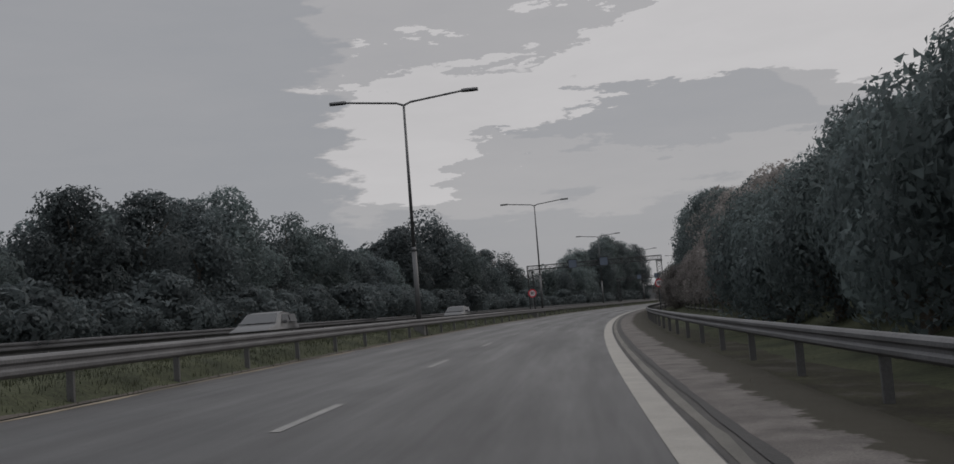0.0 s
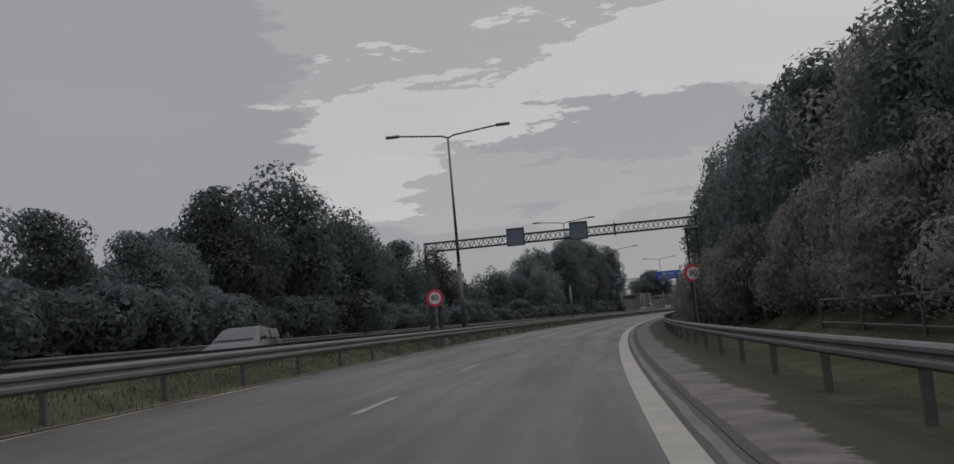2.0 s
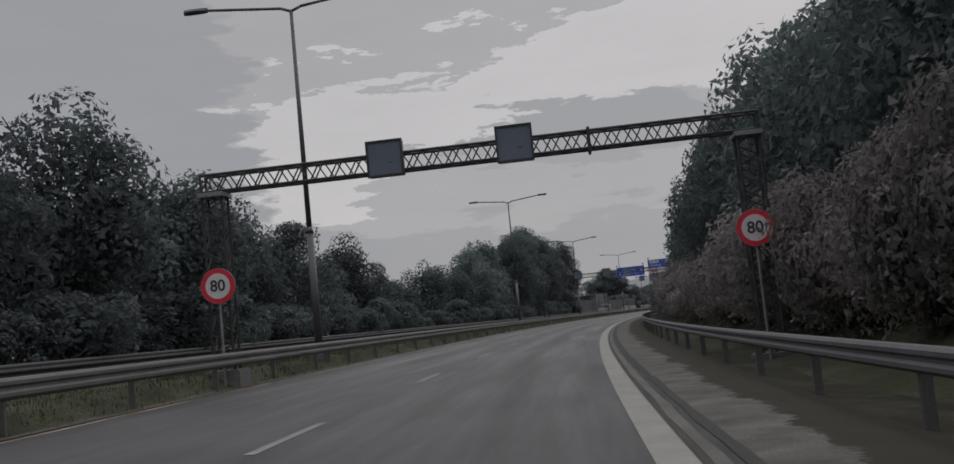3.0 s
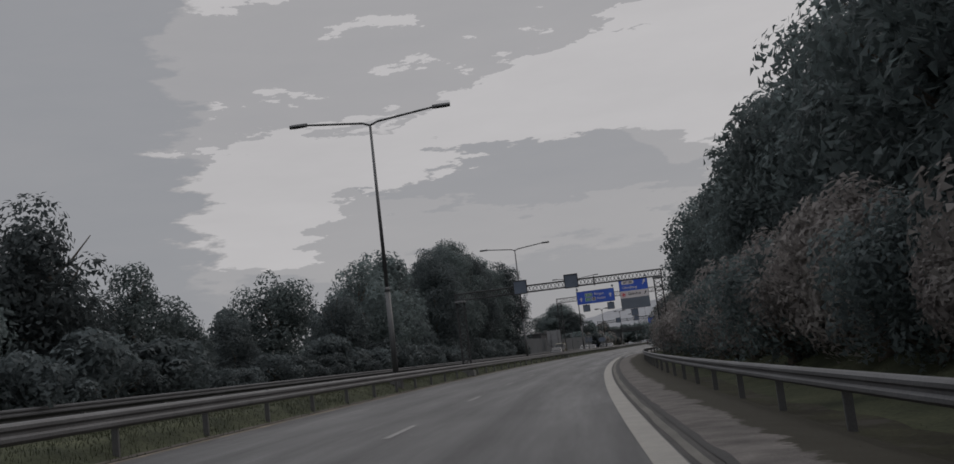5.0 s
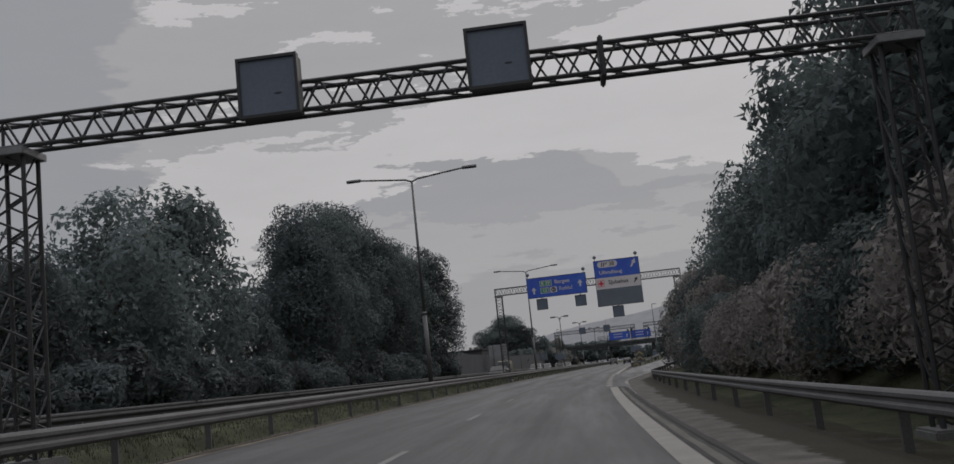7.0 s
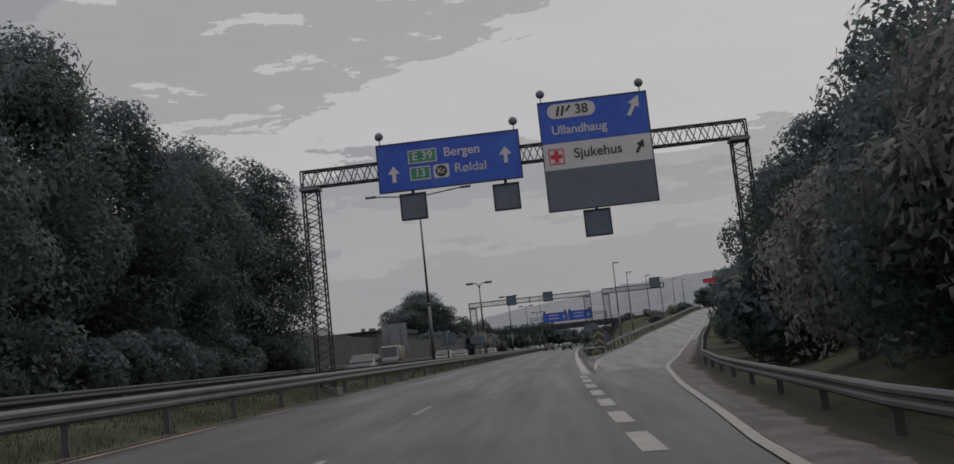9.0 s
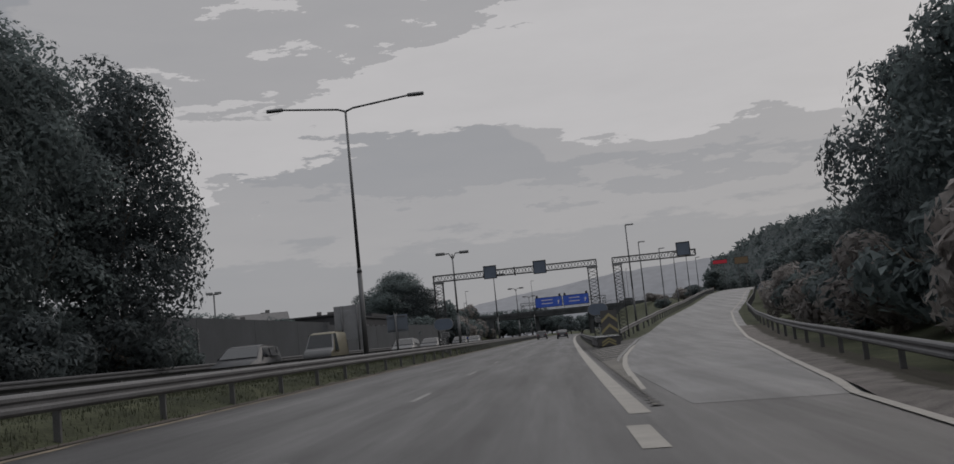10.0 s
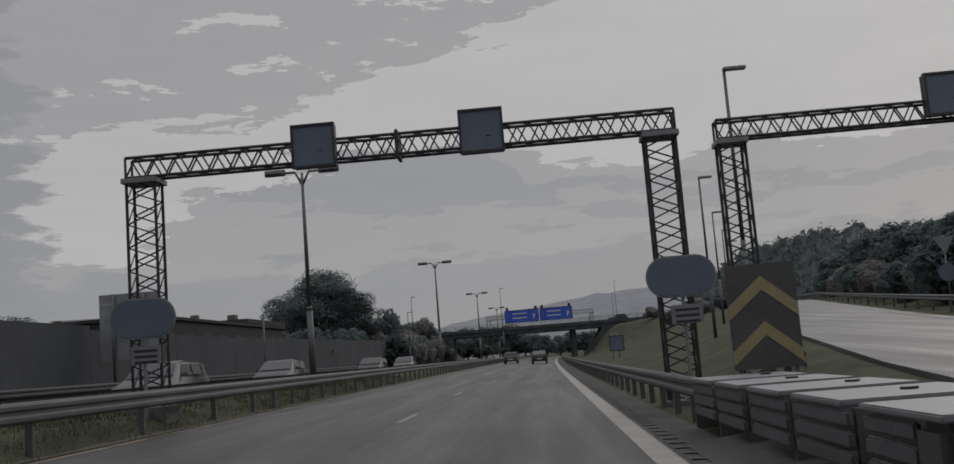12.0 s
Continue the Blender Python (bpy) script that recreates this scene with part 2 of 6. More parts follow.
M_VERGE = material("dry_verge", (0.031, 0.0275, 0.0225), 0.95, var=0.45, scale=0.7, fine=18, bump=0.7, tint=(0.032, 0.032, 0.020), spec=0.12)


def worn_patches(m, grit, scale, lo, hi):
    """Lets grit show through a turf in torn patches."""
    N, L = m.node_tree.nodes, m.node_tree.links
    bs = N["Principled BSDF"]
    co = N.new("ShaderNodeTexCoord")
    no = N.new("ShaderNodeTexNoise")
    no.inputs["Scale"].default_value, no.inputs["Detail"].default_value, no.inputs["Roughness"].default_value = scale, 9.0, 0.66
    L.new(co.outputs["Object"], no.inputs["Vector"])
    mr = N.new("ShaderNodeMapRange")
    mr.inputs["From Min"].default_value, mr.inputs["From Max"].default_value = lo, hi
    L.new(no.outputs["Fac"], mr.inputs["Value"])
    mx = N.new("ShaderNodeMix")
    mx.data_type = "RGBA"
    mx.inputs[7].default_value = (*grit, 1)
    L.new(mr.outputs["Result"], mx.inputs[0])
    L.new(bs.inputs["Base Color"].links[0].from_socket, mx.inputs[6])
    L.new(mx.outputs[2], bs.inputs["Base Color"])


def creeping_turf(m, turf, at_, spread):
    """Turf over gravel from a distance of at_ metres from its road side on, with a torn border."""
    N, L = m.node_tree.nodes, m.node_tree.links
    bs = N["Principled BSDF"]
    uv = N.new("ShaderNodeUVMap")
    sep = N.new("ShaderNodeSeparateXYZ")
    L.new(uv.outputs["UV"], sep.inputs["Vector"])
    co = N.new("ShaderNodeTexCoord")
    last = sep.outputs["Y"]
    for scale, amount in ((0.35, spread), (1.7, spread * 0.7), (9.0, spread * 0.45)):
        no = N.new("ShaderNodeTexNoise")
        no.inputs["Scale"].default_value, no.inputs["Detail"].default_value = scale, 7.0
        L.new(co.outputs["Object"], no.inputs["Vector"])
        ma = N.new("ShaderNodeMath")
        ma.operation = "MULTIPLY_ADD"
        ma.inputs[1].default_value = amount
        L.new(no.outputs["Fac"], ma.inputs[0])
        L.new(last, ma.inputs[2])
        last = ma.outputs["Value"]
    mr = N.new("ShaderNodeMapRange")
    off = spread * 2.15 * 0.5
    mr.inputs["From Min"].default_value, mr.inputs["From Max"].default_value = at_ + off - 0.03, at_ + off + 0.05
    L.new(last, mr.inputs["Value"])
    mx = N.new("ShaderNodeMix")
    mx.data_type = "RGBA"
    mx.inputs[7].default_value = (*turf, 1)
    L.new(mr.outputs["Result"], mx.inputs[0])
    L.new(bs.inputs["Base Color"].links[0].from_socket, mx.inputs[6])
    L.new(mx.outputs[2], bs.inputs["Base Color"])


creeping_turf(M_GRAVEL, (0.034, 0.031, 0.023), 0.72, 0.8)
worn_patches(M_VERGE, (0.048, 0.044, 0.038), 0.8, 0.53, 0.60)
M_BLADE = leaf_material("grass_blades", (0.046, 0.058, 0.033), (0.056, 0.060, 0.034))
M_BLADE_DRY = leaf_material("dry_grass_blades", (0.062, 0.054, 0.037), (0.060, 0.060, 0.036))
M_STEEL = material("galvanised_steel", (0.080, 0.080, 0.083), 0.66, 0.1, var=0.3, scale=0.9, fine=24, bump=0.08)
M_STEEL_OLD = material("weathered_steel", (0.045, 0.046, 0.05), 0.75, 0.1, var=0.3, scale=0.9, fine=24, bump=0.08)
M_POST = material("rail_post_steel", (0.09, 0.09, 0.09), 0.65, 0.3, var=0.25, scale=2, fine=30, bump=0.1)
M_MAST = material("mast_steel", (0.075, 0.077, 0.08), 0.55, 0.3, var=0.15, scale=1.0, fine=25, bump=0.05)
M_TRUSS = material("truss_steel", (0.035, 0.036, 0.038), 0.6, 0.3, var=0.2, scale=1.5, fine=25, bump=0.06)
M_PLATE = material("bracket_plate_steel", (0.19, 0.195, 0.20), 0.55, 0.3, var=0.15, scale=2, fine=25, bump=0.06)
M_SLATE = material("slate_panel", (0.090, 0.113, 0.152), 0.5, var=0.12, scale=1.1, fine=22, bump=0.03)
M_BLACK = material("black_frame", (0.02, 0.021, 0.023), 0.5, var=0.2, scale=3, fine=30, bump=0.05)
M_BLUE = material("sign_blue", (0.022, 0.062, 0.46), 0.4, var=0.14, scale=0.8, fine=15, bump=0.02, tint=(0.035, 0.10, 0.40))
M_SIGNWHITE = material("sign_white", (0.52, 0.49, 0.50), 0.45, var=0.08, scale=1.0, fine=15, bump=0.02)
M_SIGNGREEN = material("sign_green", (0.03, 0.22, 0.12), 0.4, var=0.1, scale=1, fine=15, bump=0.02)
M_RED = material("sign_red", (0.50, 0.02, 0.04), 0.4, var=0.12, scale=2, fine=15, bump=0.02)
M_BOARD = material("dark_board", (0.058, 0.057, 0.057), 0.55, var=0.2, scale=1.2, fine=14, bump=0.03)
M_SIGNYELLOW = material("sign_yellow", (0.25, 0.215, 0.11), 0.5, var=0.12, scale=2, fine=15, bump=0.02)
M_GREYBOARD = material("grey_board", (0.105, 0.124, 0.152), 0.5, var=0.12, scale=0.9, fine=12, bump=0.03)
M_ALU = material("aluminium_sheet", (0.20, 0.204, 0.212), 0.5, 0.3, var=0.15, scale=1.0, fine=14, bump=0.05)
M_CONCRETE = material("concrete", (0.10, 0.10, 0.099), 0.85, var=0.22, scale=0.7, fine=18, bump=0.25)
M_NOISEWALL = material("noise_wall_panel", (0.058, 0.062, 0.068), 0.88, var=0.18, scale=0.35, fine=9, bump=0.3, each=0.03, spec=0.2)
M_BRIDGE = material("weathered_bridge_concrete", (0.062, 0.066, 0.068), 0.9, var=0.35, scale=0.5, fine=8, bump=0.3, spec=0.2)
M_BARK = material("bark", (0.09, 0.075, 0.06), 0.9, var=0.35, scale=3, fine=25, bump=0.6)
M_LEAF = leaf_material("leaves_green", (0.094, 0.116, 0.119), (0.108, 0.134, 0.132))
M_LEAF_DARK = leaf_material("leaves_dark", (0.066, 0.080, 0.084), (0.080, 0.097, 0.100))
M_LEAF_BROWN = leaf_material("leaves_brownish", (0.205, 0.184, 0.177), (0.198, 0.188, 0.176))
M_SOIL = material("soil", (0.042, 0.034, 0.027), 0.95, var=0.4, scale=1, fine=20, bump=0.6)
# pale blue-grey: the haze of distance is put into the hill's base colour
M_HILL = material("far_hill_hazed", (0.165, 0.172, 0.186), 0.95, var=0.15, scale=0.004, fine=0.05, bump=0.0)
M_TYRE = material("tyre_rubber", (0.02, 0.02, 0.02), 0.8, var=0.2, scale=5, fine=50, bump=0.1)
M_RIM = material("alloy_rim", (0.4, 0.4, 0.41), 0.35, 0.8, var=0.1, scale=5, fine=40, bump=0.03)
M_GLASS = material("dark_car_glass", (0.012, 0.014, 0.016), 0.08, var=0.1, scale=2, fine=20, bump=0.0, rvar=0.02, spec=0.28)
M_LAMPGLASS = material("lamp_lens", (0.5, 0.5, 0.48), 0.15, var=0.1, scale=6, fine=40, bump=0.02)
M_TAIL = material("tail_light_red", (0.11, 0.008, 0.01), 0.2, var=0.1, scale=6, fine=40, bump=0.02)
M_ROOF = material("roof_tiles", (0.085, 0.083, 0.083), 0.8, var=0.25, scale=2, fine=10, bump=0.4)
M_PLASTER = material("house_plaster", (0.15, 0.147, 0.14), 0.85, var=0.12, scale=0.8, fine=20, bump=0.15)


def paint(name, c):
    return material(name, c, 0.42, 0.0, var=0.10, scale=1.0, fine=30, bump=0.0, rvar=0.05, spec=0.22)


P_WHITE, P_SILVER, P_DARK, P_BEIGE = (paint("car_paint_" + n, c) for n, c in (
    ("white", (0.085, 0.087, 0.09)), ("silver", (0.062, 0.064, 0.068)), ("dark", (0.03, 0.032, 0.036)), ("beige", (0.098, 0.088, 0.054))))

# ---- the line of the road: s runs along it, lat to its right from the lane line ----
BANK = 0.0286
K_S = [-21.2 + 42.4 * i for i in range(12)]
K_V = [-1.132, -1.105, -1.118, -1.066, -1.012, -0.904, -0.846, -0.193, -0.088, -0.129, -0.129, -0.129]
S_ARR = np.arange(-160.0, 1400.0, 1.0)
H_ARR = np.cumsum(np.interp(S_ARR, K_S, K_V)) * 1e-3
H_ARR -= np.interp(0, S_ARR, H_ARR)
X_ARR, Y_ARR = np.cumsum(-np.sin(H_ARR)), np.cumsum(np.cos(H_ARR))
X_ARR -= np.interp(0, S_ARR, X_ARR)
Y_ARR -= np.interp(0, S_ARR, Y_ARR)


def bearing(s):
    return float(np.interp(s, S_ARR, H_ARR))


def flat(s, lat):
    h = bearing(s)
    return (float(np.interp(s, S_ARR, X_ARR)) + lat * math.cos(h), float(np.interp(s, S_ARR, Y_ARR)) + lat * math.sin(h))


RAMP_S = [205, 226, 230, 235, 244, 258, 273, 280, 289, 300, 305, 330, 360, 400, 450, 520]
RAMP_R = [4.55, 4.75, 4.95, 5.35, 5.95, 7.1, 9.2, 10.1, 11.3, 12.9, 13.6, 17.4, 23.5, 31, 41, 56]
RAMP_L = [4.0, 4.0, 4.0, 4.0, 4.0, 4.15, 4.7, 5.15, 6.0, 7.3, 8.1, 12.0, 18.0, 25.5, 35, 50]
RISE_S = [270, 290, 310, 335, 360, 400, 450, 520]
RISE_Z = [0, 0.15, 0.6, 1.6, 2.7, 4.6, 6.3, 7.2]


def ramp_r(s):
    return float(np.interp(s, RAMP_S, RAMP_R))


def ramp_l(s):
    return float(np.interp(s, RAMP_S, RAMP_L))


def ramp_z(s):
    return -0.14 + float(np.interp(s, RISE_S, RISE_Z))


def step01(a, b, v):
    """0 at a and before it, 1 at b and past it, smooth between."""
    u = min(1.0, max(0.0, (v - a) / (b - a)))
    return u * u * (3 - 2 * u)


def ground_z(s, lat):
    """Height of the land at a place of the plan: the banked motorway, the climbing slip road, and the verges."""
    z = -BANK * min(max(lat, -17.0), 6.0)
    if -7.6 < lat < -4.4:
        z += 0.34 * step01(-4.42, -5.2, lat) * step01(-7.6, -6.8, lat)
    if lat < -16.5:
        z += 0.5 * step01(-17, -30, lat) * (1 if s < 300 else 0.3)
        z += 6.2 * step01(438, 494, s) * step01(-17.6, -23, lat)
    near = step01(236, 250, s)
    if lat > 4.4:
        dip = float(np.interp(s, [30, 90], [0.05, 0.15]))
        hill = (1.25 + dip) * step01(7.4, 11.8, lat) + 0.2 * step01(12, 40, lat) - dip * step01(5.2, 6.9, lat)
        zr = z + hill
        if near > 0:
            a, b, rz = ramp_l(s), ramp_r(s), ramp_z(s)
            if lat < a:
                u = step01(425, 492, s)
                lo, hi = 5.6 + 3.6 * u, a * (1 - u) + 17 * u
                zz = -0.14 if lat < lo or a <= lo else -0.14 + (rz * (1 - u) + min(rz, 5.7) * u + 0.14) * step01(lo, max(hi, lo + 0.1), lat)
            elif lat <= b + 0.6:
                zz = rz
            else:
                zz = rz + 1.6 * step01(b + 3.5, b + 9, lat) + 2.2 * step01(b + 8, b + 40, lat)
                zz -= float(np.interp(s, [236, 254, 268, 290, 310], [0.15, 0.2, 0.15, 0.1, 0.0])) * step01(b + 0.6, b + 2.0, lat) * step01(b + 14, b + 5, lat)
            zr = zr * (1 - near) + zz * near
        z = zr
    if s > 520 and (lat > 4.4 or lat < -17):
        z *= 1 - step01(520, 552, s)
    return z


def rail_top(s):
    """Height of the right-hand guardrail's top."""
    return float(np.interp(s, [20, 50, 95, 170, 205, 236, 250, 259, 277, 290, 310, 335, 360, 400, 450, 520],
                           [0.56, 0.57, 0.48, 0.47, 0.42, 0.30, 0.27, 0.38, 0.55, 0.75, 1.2, 2.2, 3.3, 5.2, 6.9, 7.8]))


def rail_lat(s):
    return max(6.2, ramp_r(s) + 1.3)


def at(s, lat, up=0.0):
    x, y = flat(s, lat)
    return Vector((x, y, ground_z(s, lat) + up))


def stand(s, lat, z, turn=0.0):
    """Pose of a thing at a place of the plan, at the height z, facing along the road."""
    x, y = flat(s, lat)
    return pose(x, y, z, 0, 0, math.degrees(bearing(s)) + turn)


def finish(bm, smooth=False):
    me = bpy.data.meshes.new("mesh")
    bm.normal_update()
    bm.to_mesh(me)
    bm.free()
    if smooth:
        for p in me.polygons:
            p.use_smooth = True
    return me


def part(name, bm, mat, parent=None, label="", smooth=False):
    """Links a bmesh (or a ready mesh) as one mesh object under a thing or a part."""
    me = finish(bm, smooth) if isinstance(bm, bmesh.types.BMesh) else bm
    if mat and not me.materials:
        me.materials.append(mat)
    ob = new(name, me)
    ob.parent = parent
    if label:
        ob["label"] = label
    return ob


def thing(name, m, label, category, group="", kind=""):
    ob = new(name)
    ob.matrix_world = m
    ob.empty_display_size = 0.3
    return tagged(ob, label, category, group, kind)


def box(bm, x0, x1, y0, y1, z0, z1, bevel=0.0, m=None):
    vs = [bm.verts.new((x, y, z)) for x in (x0, x1) for y in (y0, y1) for z in (z0, z1)]
    fs = [bm.faces.new([vs[i] for i in q]) for q in ((0, 1, 3, 2), (4, 6, 7, 5), (0, 4, 5, 1), (2, 3, 7, 6), (0, 2, 6, 4), (1, 5, 7, 3))]
    if bevel:
        es = list({e for f in fs for e in f.edges})
        got = bmesh.ops.bevel(bm, geom=es, offset=bevel, segments=2, affect="EDGES")
        vs = list({v for f in got["faces"] for v in f.verts} | {v for v in vs if v.is_valid})
    if m is not None:
        bmesh.ops.transform(bm, matrix=m, verts=vs)
    return vs


def tube(bm, a, b, r0, r1=None, n=8, caps=True):
    a, b = Vector(a), Vector(b)
    r1 = r0 if r1 is None else r1
    d = (b - a).normalized()
    u = d.orthogonal().normalized()
    w = d.cross(u)
    rings = []
    for p, r in ((a, r0), (b, r1)):
        rings.append([bm.verts.new(p + r * (math.cos(k * math.tau / n) * u + math.sin(k * math.tau / n) * w)) for k in range(n)])
    for k in range(n):
        bm.faces.new((rings[0][k], rings[0][(k + 1) % n], rings[1][(k + 1) % n], rings[1][k]))
    if caps:
        bm.faces.new(list(reversed(rings[0])))
        bm.faces.new(rings[1])


def outline(bm, pts, y0, y1):
    """A plate: the outline pts (x, z) between y0 and y1."""
    f = [bm.verts.new((x, y0, z)) for x, z in pts]
    k = [bm.verts.new((x, y1, z)) for x, z in pts]
    n = len(pts)
    bm.faces.new(f)
    bm.faces.new(list(reversed(k)))
    for i in range(n):
        bm.faces.new((f[i], k[i], k[(i + 1) % n], f[(i + 1) % n]))
    bmesh.ops.recalc_face_normals(bm, faces=bm.faces)


def ribbon(name, s0, s1, l_in, l_out, up, mat, step=2.0, thick=0.0, parent=None, height=None):
    """A strip of surface along the road between two offsets, numbers or functions of s."""
    fi = l_in if callable(l_in) else (lambda s: l_in)
    fo = l_out if callable(l_out) else (lambda s: l_out)
    fz = height or (lambda s, lat: -BANK * lat)
    n = max(1, round((s1 - s0) / step))
    bm = bmesh.new()
    rows = []
    for i in range(n + 1):
        s = s0 + (s1 - s0) * i / n
        row = []
        for lat in (fi(s), fo(s)):
            x, y = flat(s, lat)
            row.append(bm.verts.new((x, y, fz(s, lat) + up)))
        if thick:
            for lat in (fo(s), fi(s)):
                x, y = flat(s, lat)
                row.append(bm.verts.new((x, y, fz(s, lat) + up - thick)))
        rows.append(row)
    k = len(rows[0])
    for a, b in zip(rows, rows[1:]):
        for j in range(k if thick else 1):
            bm.faces.new((a[j], a[(j + 1) % k], b[(j + 1) % k], b[j]))
    bmesh.ops.recalc_face_normals(bm, faces=bm.faces)
    lay = bm.loops.layers.uv.new("UVMap")
    where = {v: (s0 + (s1 - s0) * i / n, (fi if j in (0, 3) else fo)(s0 + (s1 - s0) * i / n)) for i, row in enumerate(rows) for j, v in enumerate(row)}
    for f in bm.faces:
        for lp in f.loops:
            lp[lay].uv = where[lp.vert]
    if not thick and bm.faces and sum(f.normal.z for f in bm.faces) < 0:
        bmesh.ops.reverse_faces(bm, faces=bm.faces)
    return part(name, bm, mat, parent)


def lettering(text, size, m, mat, parent, name="lettering", depth=0.004, bold=0.012):
    """Letters in the built-in font as a flat mesh, standing on the plane x-z."""
    cu = bpy.data.curves.new("letters", "FONT")
    cu.body, cu.size, cu.extrude, cu.align_x, cu.align_y = text, size, depth, "CENTER", "CENTER"
    cu.offset = size * bold
    tmp = bpy.data.objects.new("tmp", cu)
    scene.collection.objects.link(tmp)
    dg = bpy.context.evaluated_depsgraph_get()
    me = bpy.data.meshes.new_from_object(tmp.evaluated_get(dg))
    bpy.data.objects.remove(tmp)
    me.transform(m @ pose(0, 0, 0, 90, 0, 0))
    me.materials.clear()
    return part(name, me, mat, parent)

# ---- ground, roads and markings ----
LATS = ([-130, -100, -80, -60, -48, -40, -34, -30, -26, -23, -20, -18.5, -17, -16.5, -15, -12, -9, -7.6, -7.2, -6.8, -6.3, -5.8, -5.2, -4.9, -4.65, -4.42, -4.3, -2, 0, 2, 4.4]
        + [4.4 + 0.6 * i for i in range(1, 40)] + [30, 33, 36, 40, 45, 52, 60, 75, 100, 130])
SROWS = [-150, -100, -60] + [-40 + 4 * i for i in range(146)] + [560, 600, 660, 740, 840, 960, 1100]
bm = bmesh.new()
rows = []
for s in SROWS:
    row = []
    for lat in LATS:
        x, y = flat(s, lat)
        z = ground_z(s, lat)
        if -4.3 <= lat <= 4.4 or -16 < lat < -7.5:
            z -= 0.08
        if s > 236 and ramp_l(s) - 0.3 < lat < ramp_r(s) + 0.3:
            z -= 0.12
        if abs(lat) > 18 and s < 700:
            z += 0.12 * noise.noise((x * 0.13, y * 0.13, 0.0))
        row.append(bm.verts.new((x, y, z)))
    rows.append(row)
for a, b in zip(rows, rows[1:]):
    for i in range(len(LATS) - 1):
        bm.faces.new((a[i], a[i + 1], b[i + 1], b[i]))
ring = rows[0] + [r[-1] for r in rows[1:]] + list(reversed(rows[-1][:-1])) + [r[0] for r in reversed(rows[1:-1])]
mid = Vector((*flat(420, 0), 0))
far = []
for v in ring:
    d = (v.co - mid)
    d.z = 0
    p = mid + d.normalized() * 3200
    far.append(bm.verts.new((p.x, p.y, 0.0)))
for i in range(len(ring)):
    j = (i + 1) % len(ring)
    bm.faces.new((ring[j], ring[i], far[i], far[j]))
ground = part("ground", bm, M_GRASS, None, smooth=True)
tagged(ground, "rough grass verge and open ground beside a motorway", "ground", kind="stuff")

road = ribbon("road", -60, 560, -4.42, lambda s: max(4.75, ramp_r(s) + 0.3) if 205 < s < 259 else 4.75, 0.0, M_ASPHALT, thick=0.1)
tagged(road, "worn grey asphalt motorway carriageway with two lanes", "road", kind="structure")
road2 = ribbon("road_opposite", -60, 560, -15.2, -8.0, 0.0, M_ASPHALT, thick=0.1)
tagged(road2, "grey asphalt opposite carriageway behind the guardrail", "road", kind="structure")
ramp = ribbon("road_slip", 258, 520, lambda s: max(ramp_l(s) - 0.2, 4.76), lambda s: ramp_r(s) + 0.5, 0.004, M_ASPHALT_OLD, thick=0.12,
              height=lambda s, lat: ramp_z(s) if s > 258 else -BANK * lat)
tagged(ramp, "pale asphalt slip road that climbs away from the motorway", "road", kind="structure")
shoulder = ribbon("pavement_shoulder", -60, 216, 4.12, 4.46, 0.004, M_SHOULDER)
tagged(shoulder, "dusty worn shoulder beside the white edge line", "shoulder", kind="structure")
shoulder = ribbon("pavement_shoulder_far", 300, 520, 4.12, 4.85, 0.004, M_SHOULDER)
tagged(shoulder, "dusty worn shoulder beside the white edge line", "shoulder", kind="structure")

# dry strip of thin turf and soil between the shoulder and the guardrail
bm = bmesh.new()
prev = None
for i in range(298):
    s = -60 + i
    w = 7.0 + 0.45 * noise.noise((s * 0.13, 2.2, 0)) + 0.25 * noise.noise((s * 0.6, 8.1, 0))
    cur = []
    for u in (0.0, 0.25, 0.5, 0.75, 1.0):
        lat = max(5.0, ramp_r(s) + 0.3 if s > 205 else 0) * (1 - u) + max(w, ramp_r(s) + 1.0) * u
        x, y = flat(s, lat)
        cur.append(bm.verts.new((x, y, ground_z(s, lat) + (0.016 if u > 0 else -0.02))))
    if prev:
        for j in range(4):
            bm.faces.new((prev[j], prev[j + 1], cur[j + 1], cur[j]))
    prev = cur
tagged(part("verge", bm, M_VERGE, None, smooth=True), "dry brownish turf and soil along the shoulder", "verge", kind="stuff")

# gravel edge between shoulder and grass; turf creeps over it in torn patches
bm = bmesh.new()
lay = bm.loops.layers.uv.new("UVMap")
prev = None
for i in range(0, 300):
    s = -55 + 1.2 * i
    g0 = max(4.46, ramp_r(s) + 0.02 if s > 205 else 0)
    cur = []
    for d in (0.0, 0.35, 0.8, 1.25, 1.7):
        x, y = flat(s, g0 + d)
        base = ramp_z(s) if s > 258 else -BANK * g0
        z = base + 0.010 if d == 0 else max(ground_z(s, g0 + d), base - 0.1) + 0.026 - 0.02 * (d > 1.6)
        cur.append((bm.verts.new((x, y, z)), (s, d)))
    if prev:
        for k in range(4):
            four = (prev[k], prev[k + 1], cur[k + 1], cur[k])
            f = bm.faces.new([v for v, _ in four])
            for lp, (_, uv) in zip(f.loops, four):
                lp[lay].uv = uv
    prev = cur
tagged(part("gravel_edge", bm, M_GRAVEL, smooth=True), "pale gravel along the asphalt edge with turf creeping over it", "gravel", kind="stuff")

